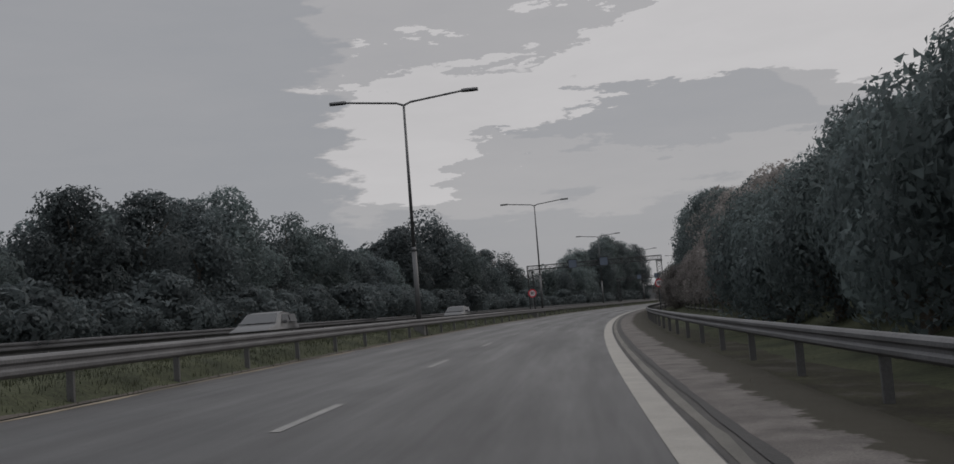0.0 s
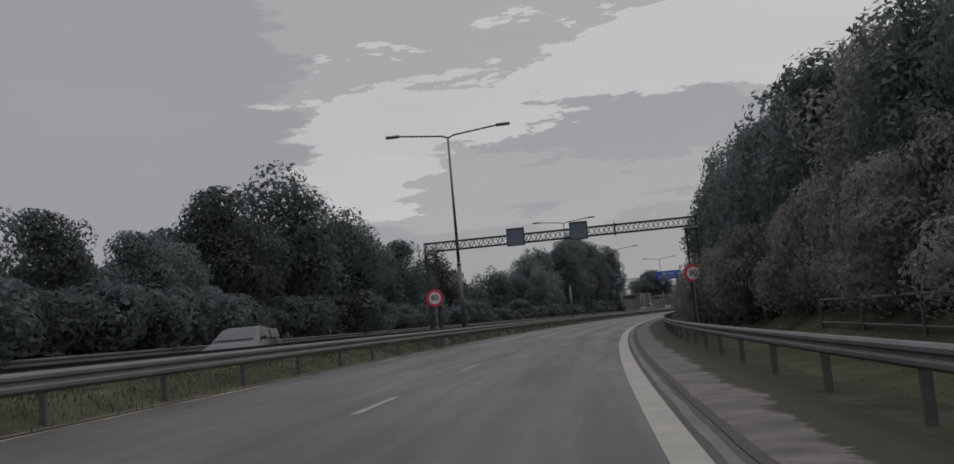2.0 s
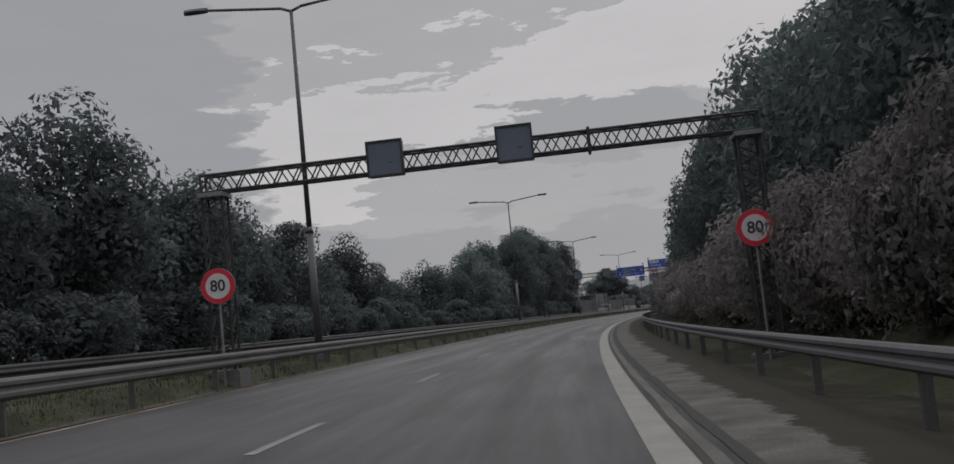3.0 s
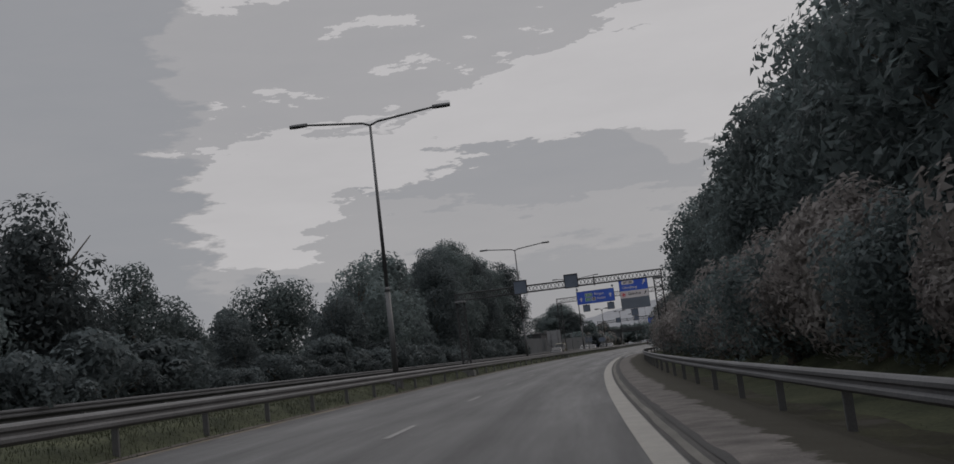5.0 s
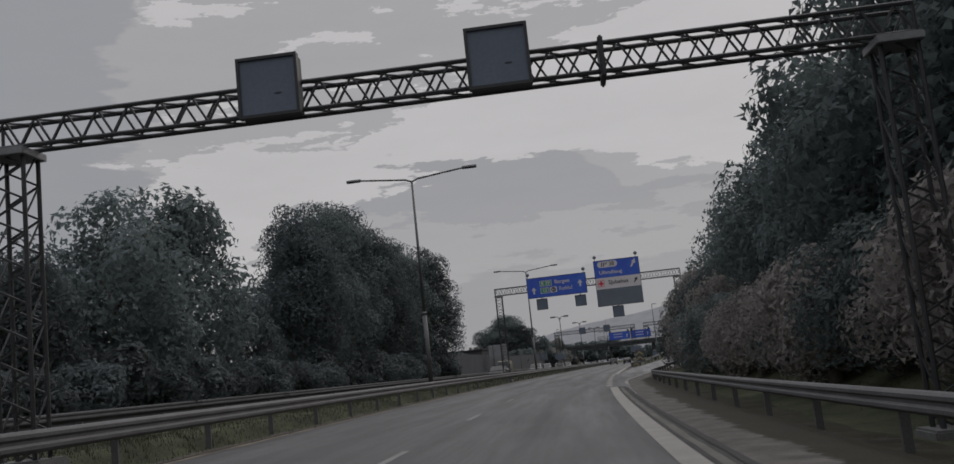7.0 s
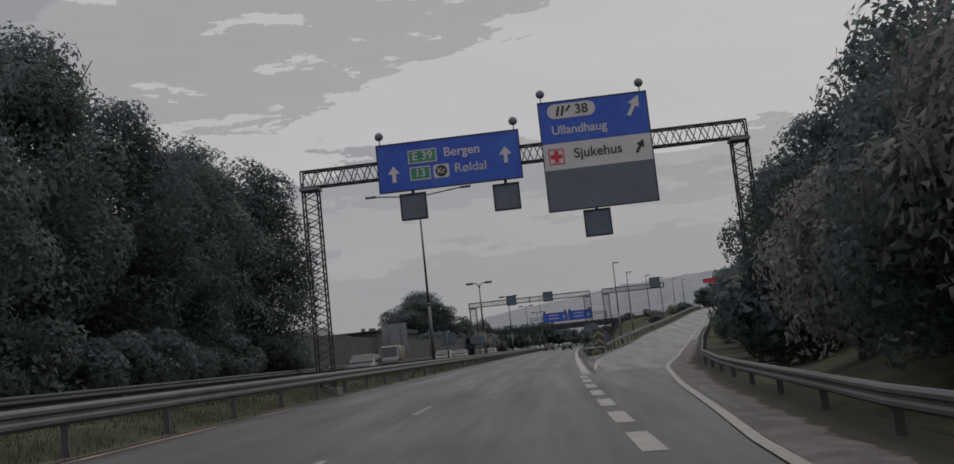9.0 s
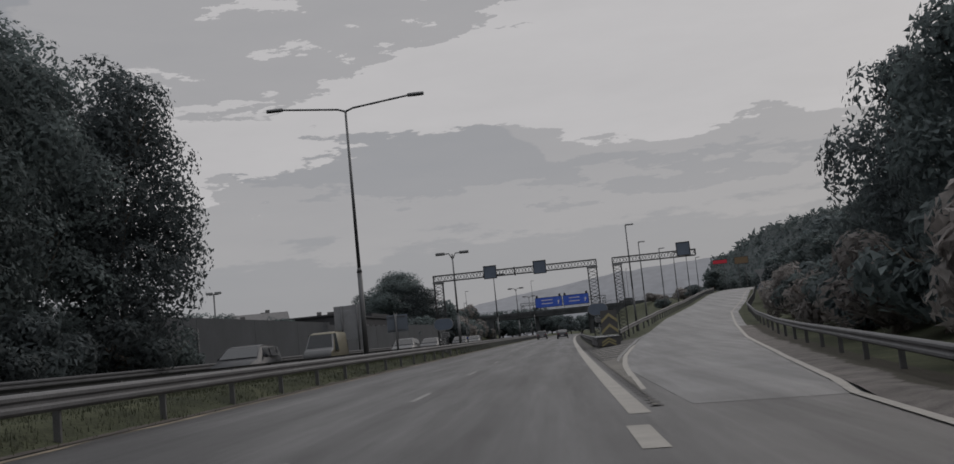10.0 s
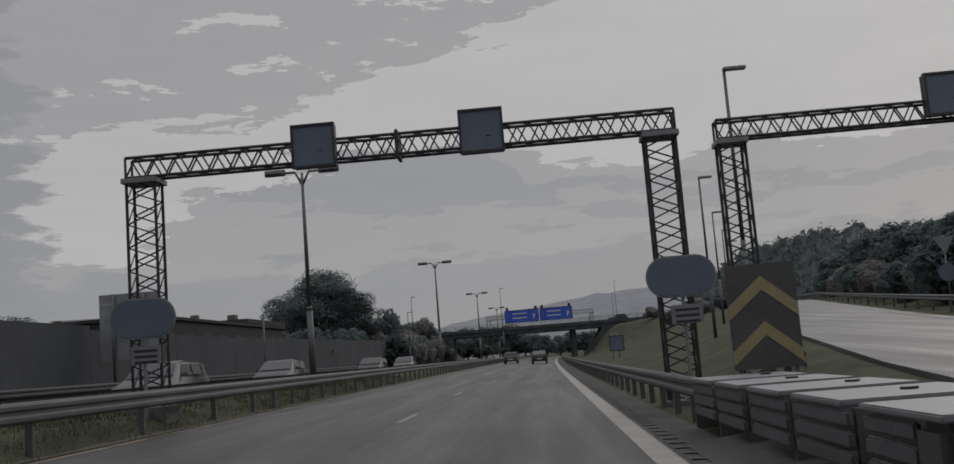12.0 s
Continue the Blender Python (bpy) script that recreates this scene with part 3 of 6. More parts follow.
grit = ribbon("pavement_grit", -60, 214, lambda s: 4.19 + 0.03 * noise.noise((s * 0.4, 0, 0)), lambda s: 4.31 + 0.05 * noise.noise((s * 0.7, 4, 0)), 0.008, M_GORE, step=0.7)
tagged(grit, "narrow pale strip of grit swept against the edge line", "grit", kind="structure")
dirt = ribbon("pavement_dirt", -60, 214, lambda s: 4.40 + 0.03 * noise.noise((s * 0.5, 9, 0)), lambda s: 4.52 + 0.06 * noise.noise((s * 0.8, 6, 0)), 0.014, M_DIRT, step=0.7)
tagged(dirt, "narrow dark strip of dirt at the asphalt edge", "dirt", kind="structure")
edge = ribbon("line_edge_right", -60, 216, 3.78, 4.1, 0.006, M_WHITE)
tagged(edge, "broad white painted edge line on the asphalt", "road marking", kind="structure")
edge = ribbon("line_edge_right_far", 257, 540, 3.78, 4.08, 0.006, M_WHITE)
tagged(edge, "broad white painted edge line on the asphalt", "road marking", kind="structure")
edge = ribbon("line_edge_left", -60, 540, -4.34, lambda s: -4.32 + 0.14 * min(1.0, max(0.0, 0.75 + 1.3 * noise.noise((s * 0.33, 2.0, 5.0)) + 0.5 * noise.noise((s * 1.4, 6.0, 5.0)))), 0.006, M_YELLOW, step=0.7)
tagged(edge, "faded yellow painted line beside the median", "road marking", kind="structure")
dirt = ribbon("pavement_dirt_median", -60, 345, lambda s: -4.54 + 0.07 * noise.noise((s * 0.8, 3, 7)), -4.41, 0.014, M_SOIL, step=0.7, height=ground_z)
tagged(dirt, "brown strip of soil between the median grass and the asphalt", "soil", kind="structure")
for nm, a, b in (("line_opposite_edge", -8.5, -8.3), ("line_opposite_outer", -14.9, -14.75)):
    tagged(ribbon(nm, -60, 540, a, b, 0.006, M_WHITE), "thin white painted edge line", "road marking", kind="structure")
edge = ribbon("line_slip_right", 218, 480, lambda s: ramp_r(s) - 0.16, ramp_r, 0.02, M_WHITE, height=lambda s, lat: ramp_z(s) if s > 258 else -BANK * lat)
tagged(edge, "white painted edge line of the slip road", "road marking", kind="structure")
edge = ribbon("line_slip_left", 262, 292, lambda s: ramp_l(s), lambda s: ramp_l(s) + 0.16, 0.02, M_WHITE, height=lambda s, lat: ramp_z(s) if s > 258 else -BANK * lat)
tagged(edge, "white painted edge line of the slip road", "road marking", kind="structure")

# lane dashes
dash_s = [9.4 + 10.45 * k for k in range(-4, 9)] + [104.2, 115.4, 126.5] + [137.7 + 11.42 * k for k in range(7)] + [217.6, 228.2] + [238.9 + 11.95 * k for k in range(20)]
lane_line = tagged(new("line_lane"), "dashed white lane line between the two lanes", "road marking", kind="structure")
for s in dash_s:
    ribbon("dash", s, s + 2.9, -0.06, 0.07, 0.006, M_DASH, step=1.45, parent=lane_line)
for k in range(38):
    ribbon("dash", -50 + 12 * k, -47 + 12 * k, -11.6, -11.48, 0.006, M_DASH, step=1.5, parent=lane_line)
wide_line = tagged(new("line_exit"), "short broad white dashes along the exit lane", "road marking", kind="structure")
for k in range(10):
    s = 218 + 3.9 * k
    ribbon("dash", s, s + 2.3, 3.62, 3.9, 0.006, M_WHITE, step=1.2, parent=wide_line)
def gore_z(s, lat):
    """Height of the gore: from the carriageway's edge over to the slip road."""
    a = ramp_l(s)
    u = min(1.0, max(0.0, (lat - 4.3) / max(0.3, a - 4.3)))
    return -BANK * 4.3 * (1 - u) + ramp_z(s) * u if a > 4.5 else -BANK * lat


gore_line = tagged(new("line_gore"), "white hatched bars in the gore of the exit", "road marking", kind="structure")
for k in range(7):
    s = 279.3 + 2.6 * k
    bm = bmesh.new()
    l0, l1 = 4.45, ramp_l(s) + 0.1
    vs = []
    for a, lat in ((0.5, l0), (0.8, l0), (0.3, l1), (0.0, l1)):
        x, y = flat(s + a, lat)
        vs.append(bm.verts.new((x, y, gore_z(s + a, lat) + 0.022)))
    bm.faces.new(vs)
    bmesh.ops.recalc_face_normals(bm, faces=bm.faces)
    part("bar", bm, M_WHITE, gore_line)
gore = ribbon("pavement_gore", 258, 279, 4.3, lambda s: ramp_l(s) + 0.05, 0.012, M_GORE, height=gore_z)
tagged(gore, "pale dusty asphalt nose between motorway and slip road", "pavement", kind="structure")
gore = ribbon("pavement_gore_far", 279, 304, 4.3, lambda s: ramp_l(s) + 0.05, 0.012, M_SHOULDER, height=gore_z)
tagged(gore, "dusty asphalt gore between motorway and slip road", "pavement", kind="structure")

# milled rumble strip to the right of the edge line
bm = bmesh.new()
for i in range(160):
    s = 258 + i * 0.6
    vs = []
    for a, lat in ((0, 4.16), (0.16, 4.16), (0.16, 4.36), (0, 4.36)):
        x, y = flat(s + a, lat)
        vs.append(bm.verts.new((x, y, -BANK * lat + 0.019)))
    bm.faces.new(vs)
bmesh.ops.recalc_face_normals(bm, faces=bm.faces)
M_GROOVE = material("milled_groove", (0.05, 0.049, 0.048), 0.9, var=0.3, scale=2, fine=50, bump=0.5)
tagged(part("rumble_strip", bm, M_GROOVE), "milled rumble strip grooves beside the edge line", "rumble strip", kind="stuff")

# ---- guardrails ----
WPROF = [(0.0, 0.0), (0.025, 0.012), (0.055, 0.05), (0.055, 0.10), (0.025, 0.135), (0.025, 0.175), (0.055, 0.21), (0.055, 0.26), (0.025, 0.298), (0.0, 0.31)]


def guardrail(s0, s1, lat, face, top=0.8, height=None, post_gap=4.0, label="galvanised steel guardrail on short posts", deep=1.0, mat=M_STEEL):
    """A run of W-beam guardrail; lat: number or function; face: +1 shows its front to the right, -1 to the left."""
    fl = lat if callable(lat) else (lambda s: lat)
    fz = height or (lambda s, l: -BANK * l)
    mid_s = (s0 + s1) / 2
    o = Vector((*flat(mid_s, fl(mid_s)), fz(mid_s, fl(mid_s))))
    g = thing("guardrail", Matrix.Translation(o), label, "guardrail", "roadside guardrails")
    bm = bmesh.new()
    n = max(2, round((s1 - s0) / 2))
    prof = WPROF + [(d - 0.012, z) for d, z in reversed(WPROF)]
    prev = None
    for i in range(n + 1):
        s = s0 + (s1 - s0) * i / n
        cur = []
        for d, z in prof:
            x, y = flat(s, fl(s) + face * d)
            cur.append(bm.verts.new(Vector((x, y, fz(s, fl(s)) + top + deep * (z - 0.31))) - o))
        if prev:
            for j in range(len(prof)):
                k = (j + 1) % len(prof)
                bm.faces.new((prev[j], prev[k], cur[k], cur[j]))
        prev = cur
    bmesh.ops.recalc_face_normals(bm, faces=bm.faces)
    part("beam", bm, mat, g)
    pm = bmesh.new()
    box(pm, -0.055, 0.055, -0.03, 0.03, -0.35, top - 0.05)
    me = finish(pm)
    me.materials.append(M_POST)
    k = max(1, round((s1 - s0) / post_gap))
    for i in range(k):
        s = s0 + (i + 0.5) * (s1 - s0) / k
        p = part("post", me, None, g)
        x, y = flat(s, fl(s) - face * 0.07)
        p.matrix_local = Matrix.Translation(Vector((x, y, fz(s, fl(s)))) - o) @ Matrix.Rotation(bearing(s), 4, "Z")
    return g


for k in range(13):
    guardrail(-44 + 40 * k, -4 + 40 * k, -4.52, 1, top=0.83, post_gap=4.0 if k < 9 else 2.0)
    guardrail(-44 + 40 * k, -4 + 40 * k, -7.3, -1, label="weathered median guardrail facing the opposite carriageway", mat=M_STEEL_OLD)
for k in range(11):
    guardrail(-44 + 40 * k, -4 + 40 * k, -15.9, 1, label="weathered guardrail along the far edge of the opposite carriageway", mat=M_STEEL_OLD)
for k in range(7):
    guardrail(-44 + 40 * k, -4 + 40 * k, rail_lat, -1, top=0.75, height=lambda s, l: rail_top(s) - 0.75, deep=0.82)
for k in range(6):
    a = 236 + 40 * k
    guardrail(a, a + 40, rail_lat, -1, top=0.75, height=lambda s, l: rail_top(s) - 0.75, deep=0.82)
for k in range(5):
    guardrail(max(306.55, 306 + 40 * k), 346 + 40 * k, 4.92, -1, top=0.7, post_gap=2.0, label="galvanised guardrail with close posts behind the exit gore")
for k in range(3):
    guardrail(max(307.4, 306 + 40 * k), 346 + 40 * k, lambda s: 6.5 + (ramp_l(s) - 7.4) * step01(302, 326, s), 1, height=ground_z, post_gap=2.0,
              label="galvanised guardrail along the slip road")

# ---- lamps ----


def twin_lamp(s, lat, top, arm, label, rise=0.30, head=0.3, thick=1.0, vee=0.0):
    """A tall mast with two long, slightly rising arms and a flat lantern at each end."""
    z0 = ground_z(s, lat)
    m = stand(s, lat, z0 - 0.05)
    h = top - z0 + 0.05
    g = thing("street_lamp", m, label, "street lamp", "street lamps")
    bm = bmesh.new()
    tube(bm, (0, 0, 0), (0, 0, h * 0.36), 0.125, 0.115, 12)
    tube(bm, (0, 0, h * 0.36), (0, 0, h), 0.088, 0.055, 12)
    tube(bm, (0, 0, h * 0.355), (0, 0, h * 0.372), 0.135, 0.092, 12)
    part("mast", bm, M_MAST, g, smooth=True)
    bm = bmesh.new()
    box(bm, -0.25, 0.25, -0.25, 0.25, -0.3, 0.42, 0.04)
    part("foundation", bm, M_CONCRETE, g, "concrete mast foundation")
    for sgn in (-1, 1):
        bm = bmesh.new()
        last = Vector((0, 0, h - 0.05 - vee))
        for u in ((0.12, 0.4, 0.7, 1.0) if not vee else (0.42, 0.7, 1.0)):
            p = Vector((sgn * arm * u * (1.0 - head * 0.47), 0, h + 0.05 + rise * u * (arm / 3.2)))
            tube(bm, last, p, 0.052, 0.046, 8)
            last = p
        part("arm", bm, M_MAST, g, smooth=True)
        bm = bmesh.new()
        L = min(0.8, arm * head)
        pts = [(0, 0.05), (0.25, 0.13), (0.7, 0.15), (1.0, 0.08)]
        prev = None
        for u, w in pts:
            cur = [bm.verts.new((sgn * u * L, y, z * thick)) for y, z in ((-w, 0), (-w * 0.6, 0.09), (w * 0.6, 0.09), (w, 0), (w * 0.5, -0.07), (-w * 0.5, -0.07))]
            if prev:
                for j in range(6):
                    bm.faces.new((prev[j], prev[(j + 1) % 6], cur[(j + 1) % 6], cur[j]))
            else:
                bm.faces.new(cur)
            prev = cur
        bm.faces.new(prev)
        bmesh.ops.recalc_face_normals(bm, faces=bm.faces)
        ln = part("lantern", bm, M_MAST, g, "flat dark lantern head")
        ln.location = last
    return g


TALL = "tall galvanised lamp mast with two long rising arms in the median"
for s, lat, top in ((-13, -4.85, 11.3), (45.7, -4.85, 11.25), (104.1, -5.05, 11.9), (164.0, -4.98, 11.9), (223.4, -5.6, 11.9), (290.3, -6.24, 12.75)):
    twin_lamp(s, lat, top, 3.3 if s < 280 else 3.6, TALL)
SHORT = "lamp mast with a short double-armed head behind the guardrail"
for s, lat, top in ((329.7, -5.95, 8.75), (377.0, -5.95, 9.45), (426, -5.95, 9.7), (470, -5.95, 9.7)):
    twin_lamp(s, lat, top, 1.05, SHORT, 0.0, 0.8, 1.5, 0.42)


def single_lamp(s, lat, top, z0):
    g = thing("street_lamp", stand(s, lat, z0 - 0.05), "slim lamp post with one short lantern beside the slip road", "street lamp", "slip road lamps")
    h = top - z0
    bm = bmesh.new()
    tube(bm, (0, 0, 0), (0, 0, h * 0.4), 0.085, 0.075, 10)
    tube(bm, (0, 0, h * 0.4), (0, 0, h), 0.06, 0.045, 10)
    part("mast", bm, M_MAST, g, smooth=True)
    bm = bmesh.new()
    box(bm, -0.03, 0.62, -0.11, 0.11, -0.03, 0.07, 0.025)
    part("lantern", bm, M_PLATE, g, "flat grey lantern head").location = (0, 0, h)
    return g


for s, lat, top in ((320, 8.6, 8.7), (340, 11.0, 8.9), (357, 14.5, 9.3), (370, 17.4, 9.5), (384, 20.6, 9.9), (398, 23.6, 10.3), (432, -16.4, 8.3), (438, -16.6, 10.8), (470, -5.1, 13.2), (556, 19.0, 15.4), (557, 19.9, 18.5)):
    single_lamp(s, lat, top, ground_z(s, lat))

# ---- sign gantries ----


def truss_beam(bm, x0, x1, z0, z1, dy, pitch, r=0.027):
    """A box lattice girder along x between two heights."""
    n = max(2, round((x1 - x0) / pitch))
    for y in (-dy, dy):
        for z in (z0, z1):
            tube(bm, (x0, y, z), (x1, y, z), r * 1.25, n=6)
        for i in range(n):
            a, b = x0 + (x1 - x0) * i / n, x0 + (x1 - x0) * (i + 1) / n
            m = (a + b) / 2
            lo, hi = (z0, z1) if y < 0 else (z1, z0)
            tube(bm, (a, y, lo), (m, y, hi), r * 0.75, n=4, caps=False)
            tube(bm, (m, y, hi), (b, y, lo), r * 0.75, n=4, caps=False)
    for z in (z0, z1):
        for i in range(n):
            a, b = x0 + (x1 - x0) * i / n, x0 + (x1 - x0) * (i + 1) / n
            tube(bm, (a, -dy, z), (b, dy, z), r * 0.55, n=4, caps=False)
    for x in (x0, x1):
        for y in (-dy, dy):
            tube(bm, (x, y, z0), (x, y, z1), r, n=5)


def truss_leg(bm, x, half, z0, z1, dy, pitch, r=0.027):
    n = max(2, round((z1 - z0) / pitch))
    for sx in (-half, half):
        for y in (-dy, dy):
            tube(bm, (x + sx, y, z0), (x + sx, y, z1), r * 1.25, n=6)
    for y in (-dy, dy):
        for i in range(n):
            a, b = z0 + (z1 - z0) * i / n, z0 + (z1 - z0) * (i + 1) / n
            m = (a + b) / 2
            w = half if y < 0 else -half
            tube(bm, (x - w, y, a), (x + w, y, m), r * 0.75, n=4, caps=False)
            tube(bm, (x + w, y, m), (x - w, y, b), r * 0.75, n=4, caps=False)
    for sx in (-half, half):
        for i in range(n):
            a, b = z0 + (z1 - z0) * i / n, z0 + (z1 - z0) * (i + 1) / n
            tube(bm, (x + sx, -dy, a), (x + sx, dy, b), r * 0.55, n=4, caps=False)


def gantry(s, xl, xr, z_top, depth, zl, zr, label, leg_half=0.26, turn=0.0, joint=None, origin_lat=0.0):
    """A lattice portal over the road. xl, xr: outer faces of its legs; zl, zr: ground under them."""
    g = thing("sign_gantry", stand(s, origin_lat, 0, turn), label, "sign gantry", "sign gantries")
    bm = bmesh.new()
    truss_beam(bm, xl, xr, z_top - depth + 0.02, z_top, 0.17, 0.46)
    part("girder", bm, M_TRUSS, g)
    for x, z, d in ((xl + leg_half, zl, 1), (xr - leg_half, zr, -1)):
        if z is None:
            continue
        bm = bmesh.new()
        truss_leg(bm, x, leg_half - 0.02, z, z_top - depth, 0.2, 0.5)
        part("leg", bm, M_TRUSS, g)
        bm = bmesh.new()
        box(bm, x - leg_half - 0.05, x + leg_half + 0.05, -0.33, 0.33, z_top - depth - 0.12, z_top - depth - 0.01, 0.01)
        part("bracket_plate", bm, M_PLATE, g, "pale steel bracket plate")
        bm = bmesh.new()
        box(bm, x - 0.42, x + 0.42, -0.42, 0.42, z - 0.4, z + 0.12, 0.03)
        part("foundation", bm, M_CONCRETE, g, "concrete foundation")
    if joint is not None:
        bm = bmesh.new()
        box(bm, joint - 0.035, joint + 0.035, -0.29, 0.29, z_top - depth - 0.08, z_top + 0.08, 0.02)
        part("joint_flange", bm, M_TRUSS, g)
    return g


def lane_signal(s, x, z, size, origin_lat=0.0, turn=0.0, dy=-0.34, group="lane signals"):
    """A blank, switched-off square lane signal: black frame, recessed slate face, case behind."""
    g = thing("lane_signal", stand(s, origin_lat, 0, turn) @ Matrix.Translation((x, dy, z)), "blank square lane signal with slate face and black frame", "lane signal", group)
    h = size / 2
    bm = bmesh.new()
    box(bm, -h * 0.93, h * 0.93, -0.01, 0.01, -h * 0.93, h * 0.93)
    part("face", bm, M_SLATE, g, "blank slate-blue signal face").location = (0, -0.06, 0)
    bm = bmesh.new()
    for x0, x1, z0, z1 in ((-h, -h * 0.9, -h, h), (h * 0.9, h, -h, h), (-h * 0.9, h * 0.9, -h, -h * 0.9), (-h * 0.9, h * 0.9, h * 0.9, h)):
        box(bm, x0, x1, -0.10, 0.02, z0, z1)
    part("rim", bm, M_BLACK, g, "black frame")
    bm = bmesh.new()
    box(bm, -h * 0.97, h * 0.97, 0.02, 0.2, -h * 0.97, h * 0.97, 0.015)
    part("case", bm, M_TRUSS, g)
    bm = bmesh.new()
    box(bm, h * 0.2, h * 0.42, -0.078, -0.068, -h * 0.28, -h * 0.24)
    part("maker_plate", bm, M_BLACK, g)
    for sx in (-0.5, 0.5):
        bm = bmesh.new()
        box(bm, sx * h - 0.025, sx * h + 0.025, 0.2, -dy + 0.0, -0.03, 0.03)
        part("bracket", bm, M_TRUSS, g)
    return g


def gz(s, lat):
    return ground_z(s, lat)


gantry(95.5, -5.12, 7.75, 5.14, 0.42, gz(95.5, -5) + 0.02, gz(95.5, 7.5), "lattice steel gantry across the motorway with two lane signals", joint=4.0)
for x in (-0.65, 2.33):
    lane_signal(95.5, x, 5.01, 0.84)
gantry(183.9, -5.12, 7.75, 5.34, 0.42, gz(184, -5), gz(184, 7.5), "lattice steel gantry across the motorway with two lane signals", joint=3.62)
for x in (-0.95, 2.23):
    lane_signal(183.9, x, 5.27, 0.86)
gantry(252.6, -5.15, 10.05, 7.88, 0.58, gz(252, -4.8), gz(252, 9.8), "tall lattice steel gantry that carries two direction signs", leg_half=0.28)
gantry(312.0, -5.5, 5.8, 5.74, 0.44, gz(312, -5.2), -0.16, "lattice steel portal across the motorway with two lane signals", leg_half=0.32, joint=0.18)
for x in (-1.5, 1.92):
    lane_signal(312.0, x, 5.6, 0.9)
gantry(314.0, -1.4, 4.4, 5.86, 0.44, gz(314, 7.3) - 0.3, None, "lattice steel cantilever gantry over the slip road with one signal", leg_half=0.3, origin_lat=8.4)
lane_signal(314.0, 3.55, 5.95, 0.95, origin_lat=8.4)


def arrow_pts(w, h, ang):
    pts = [(-0.16 * w, -h / 2), (0.16 * w, -h / 2), (0.16 * w, 0.02 * h), (0.5 * w, 0.02 * h), (0, h / 2), (-0.5 * w, 0.02 * h), (-0.16 * w, 0.02 * h)]
    c, s_ = math.cos(ang), math.sin(ang)
    return [(x * c + z * s_, -x * s_ + z * c) for x, z in pts]


def rounded(w, h, r, n=5):
    pts = []
    for cx, cz, a0 in ((w / 2 - r, h / 2 - r, 0), (-w / 2 + r, h / 2 - r, 90), (-w / 2 + r, -h / 2 + r, 180), (w / 2 - r, -h / 2 + r, 270)):
        for i in range(n + 1):
            a = radians(a0 + 90 * i / n)
            pts.append((cx + r * math.cos(a), cz + r * math.sin(a)))
    return pts


def plate(name, pts, x, z, y0, y1, mat, parent, label=""):
    bm = bmesh.new()
    outline(bm, pts, y0, y1)
    ob = part(name, bm, mat, parent, label)
    ob.location = (x, 0, z)
    return ob


def border(name, w, h, t, x, z, y0, y1, mat, parent):
    bm = bmesh.new()
    for x0, x1, z0, z1 in ((-w / 2, -w / 2 + t, -h / 2, h / 2), (w / 2 - t, w / 2, -h / 2, h / 2), (-w / 2 + t, w / 2 - t, -h / 2, -h / 2 + t), (-w / 2 + t, w / 2 - t, h / 2 - t, h / 2)):
        box(bm, x0, x1, y0, y1, z0, z1)
    ob = part(name, bm, mat, parent)
    ob.location = (x, 0, z)
    return ob


def sign_lamp(x, z, parent):
    bm = bmesh.new()
    tube(bm, (0, 0, 0), (0, 0, 0.16), 0.018, n=6)
    bmesh.ops.create_uvsphere(bm, u_segments=12, v_segments=8, radius=0.15, matrix=pose(0, 0, 0.29) @ Matrix.Diagonal((1, 0.6, 1, 1)))
    ob = part("ball_marker", bm, M_GREYBOARD, parent, "round grey marker on a short stem", True)
    ob.location = (x, 0, z)


SG = stand(252.6, 0, 0) @ Matrix.Translation((0, -0.40, 0))
sign = thing("direction_sign", SG @ Matrix.Translation((0.03, 0, 7.58)), "blue direction sign for Bergen and Røldal hung on a gantry", "road sign")
W, H = 4.9, 1.68
plate("panel", rounded(W, H, 0.05), 0, 0, 0.0, 0.06, M_BLUE, sign)
border("rim", W, H, 0.035, 0, 0, -0.015, 0.065, M_BLACK, sign)
border("route_frame", 0.98, 0.46, 0.035, -0.88, 0.30, -0.012, 0.0, M_SIGNWHITE, sign)
plate("route_panel", rounded(0.9, 0.38, 0.03), -0.88, 0.30, -0.006, 0.0, M_SIGNGREEN, sign, "green route number panel")
lettering("E 39", 0.40, pose(-0.88, -0.014, 0.30), M_SIGNWHITE, sign)
lettering("Bergen", 0.44, pose(0.47, -0.008, 0.33), M_SIGNWHITE, sign)
border("route_frame", 0.70, 0.46, 0.035, -1.0, -0.28, -0.012, 0.0, M_SIGNWHITE, sign)
plate("route_panel", rounded(0.62, 0.38, 0.03), -1.0, -0.28, -0.006, 0.0, M_SIGNGREEN, sign, "green route number panel")
lettering("13", 0.38, pose(-1.0, -0.014, -0.28), M_SIGNWHITE, sign)
plate("toll_badge", rounded(0.54, 0.46, 0.08), -0.28, -0.28, -0.006, 0.0, M_SIGNWHITE, sign)
plate("toll_disc", [(0.2 * math.cos(a * math.tau / 24), 0.2 * math.sin(a * math.tau / 24)) for a in range(24)], -0.28, -0.28, -0.010, -0.006, M_BLACK, sign)
lettering("Kr", 0.26, pose(-0.28, -0.018, -0.28), M_SIGNWHITE, sign)
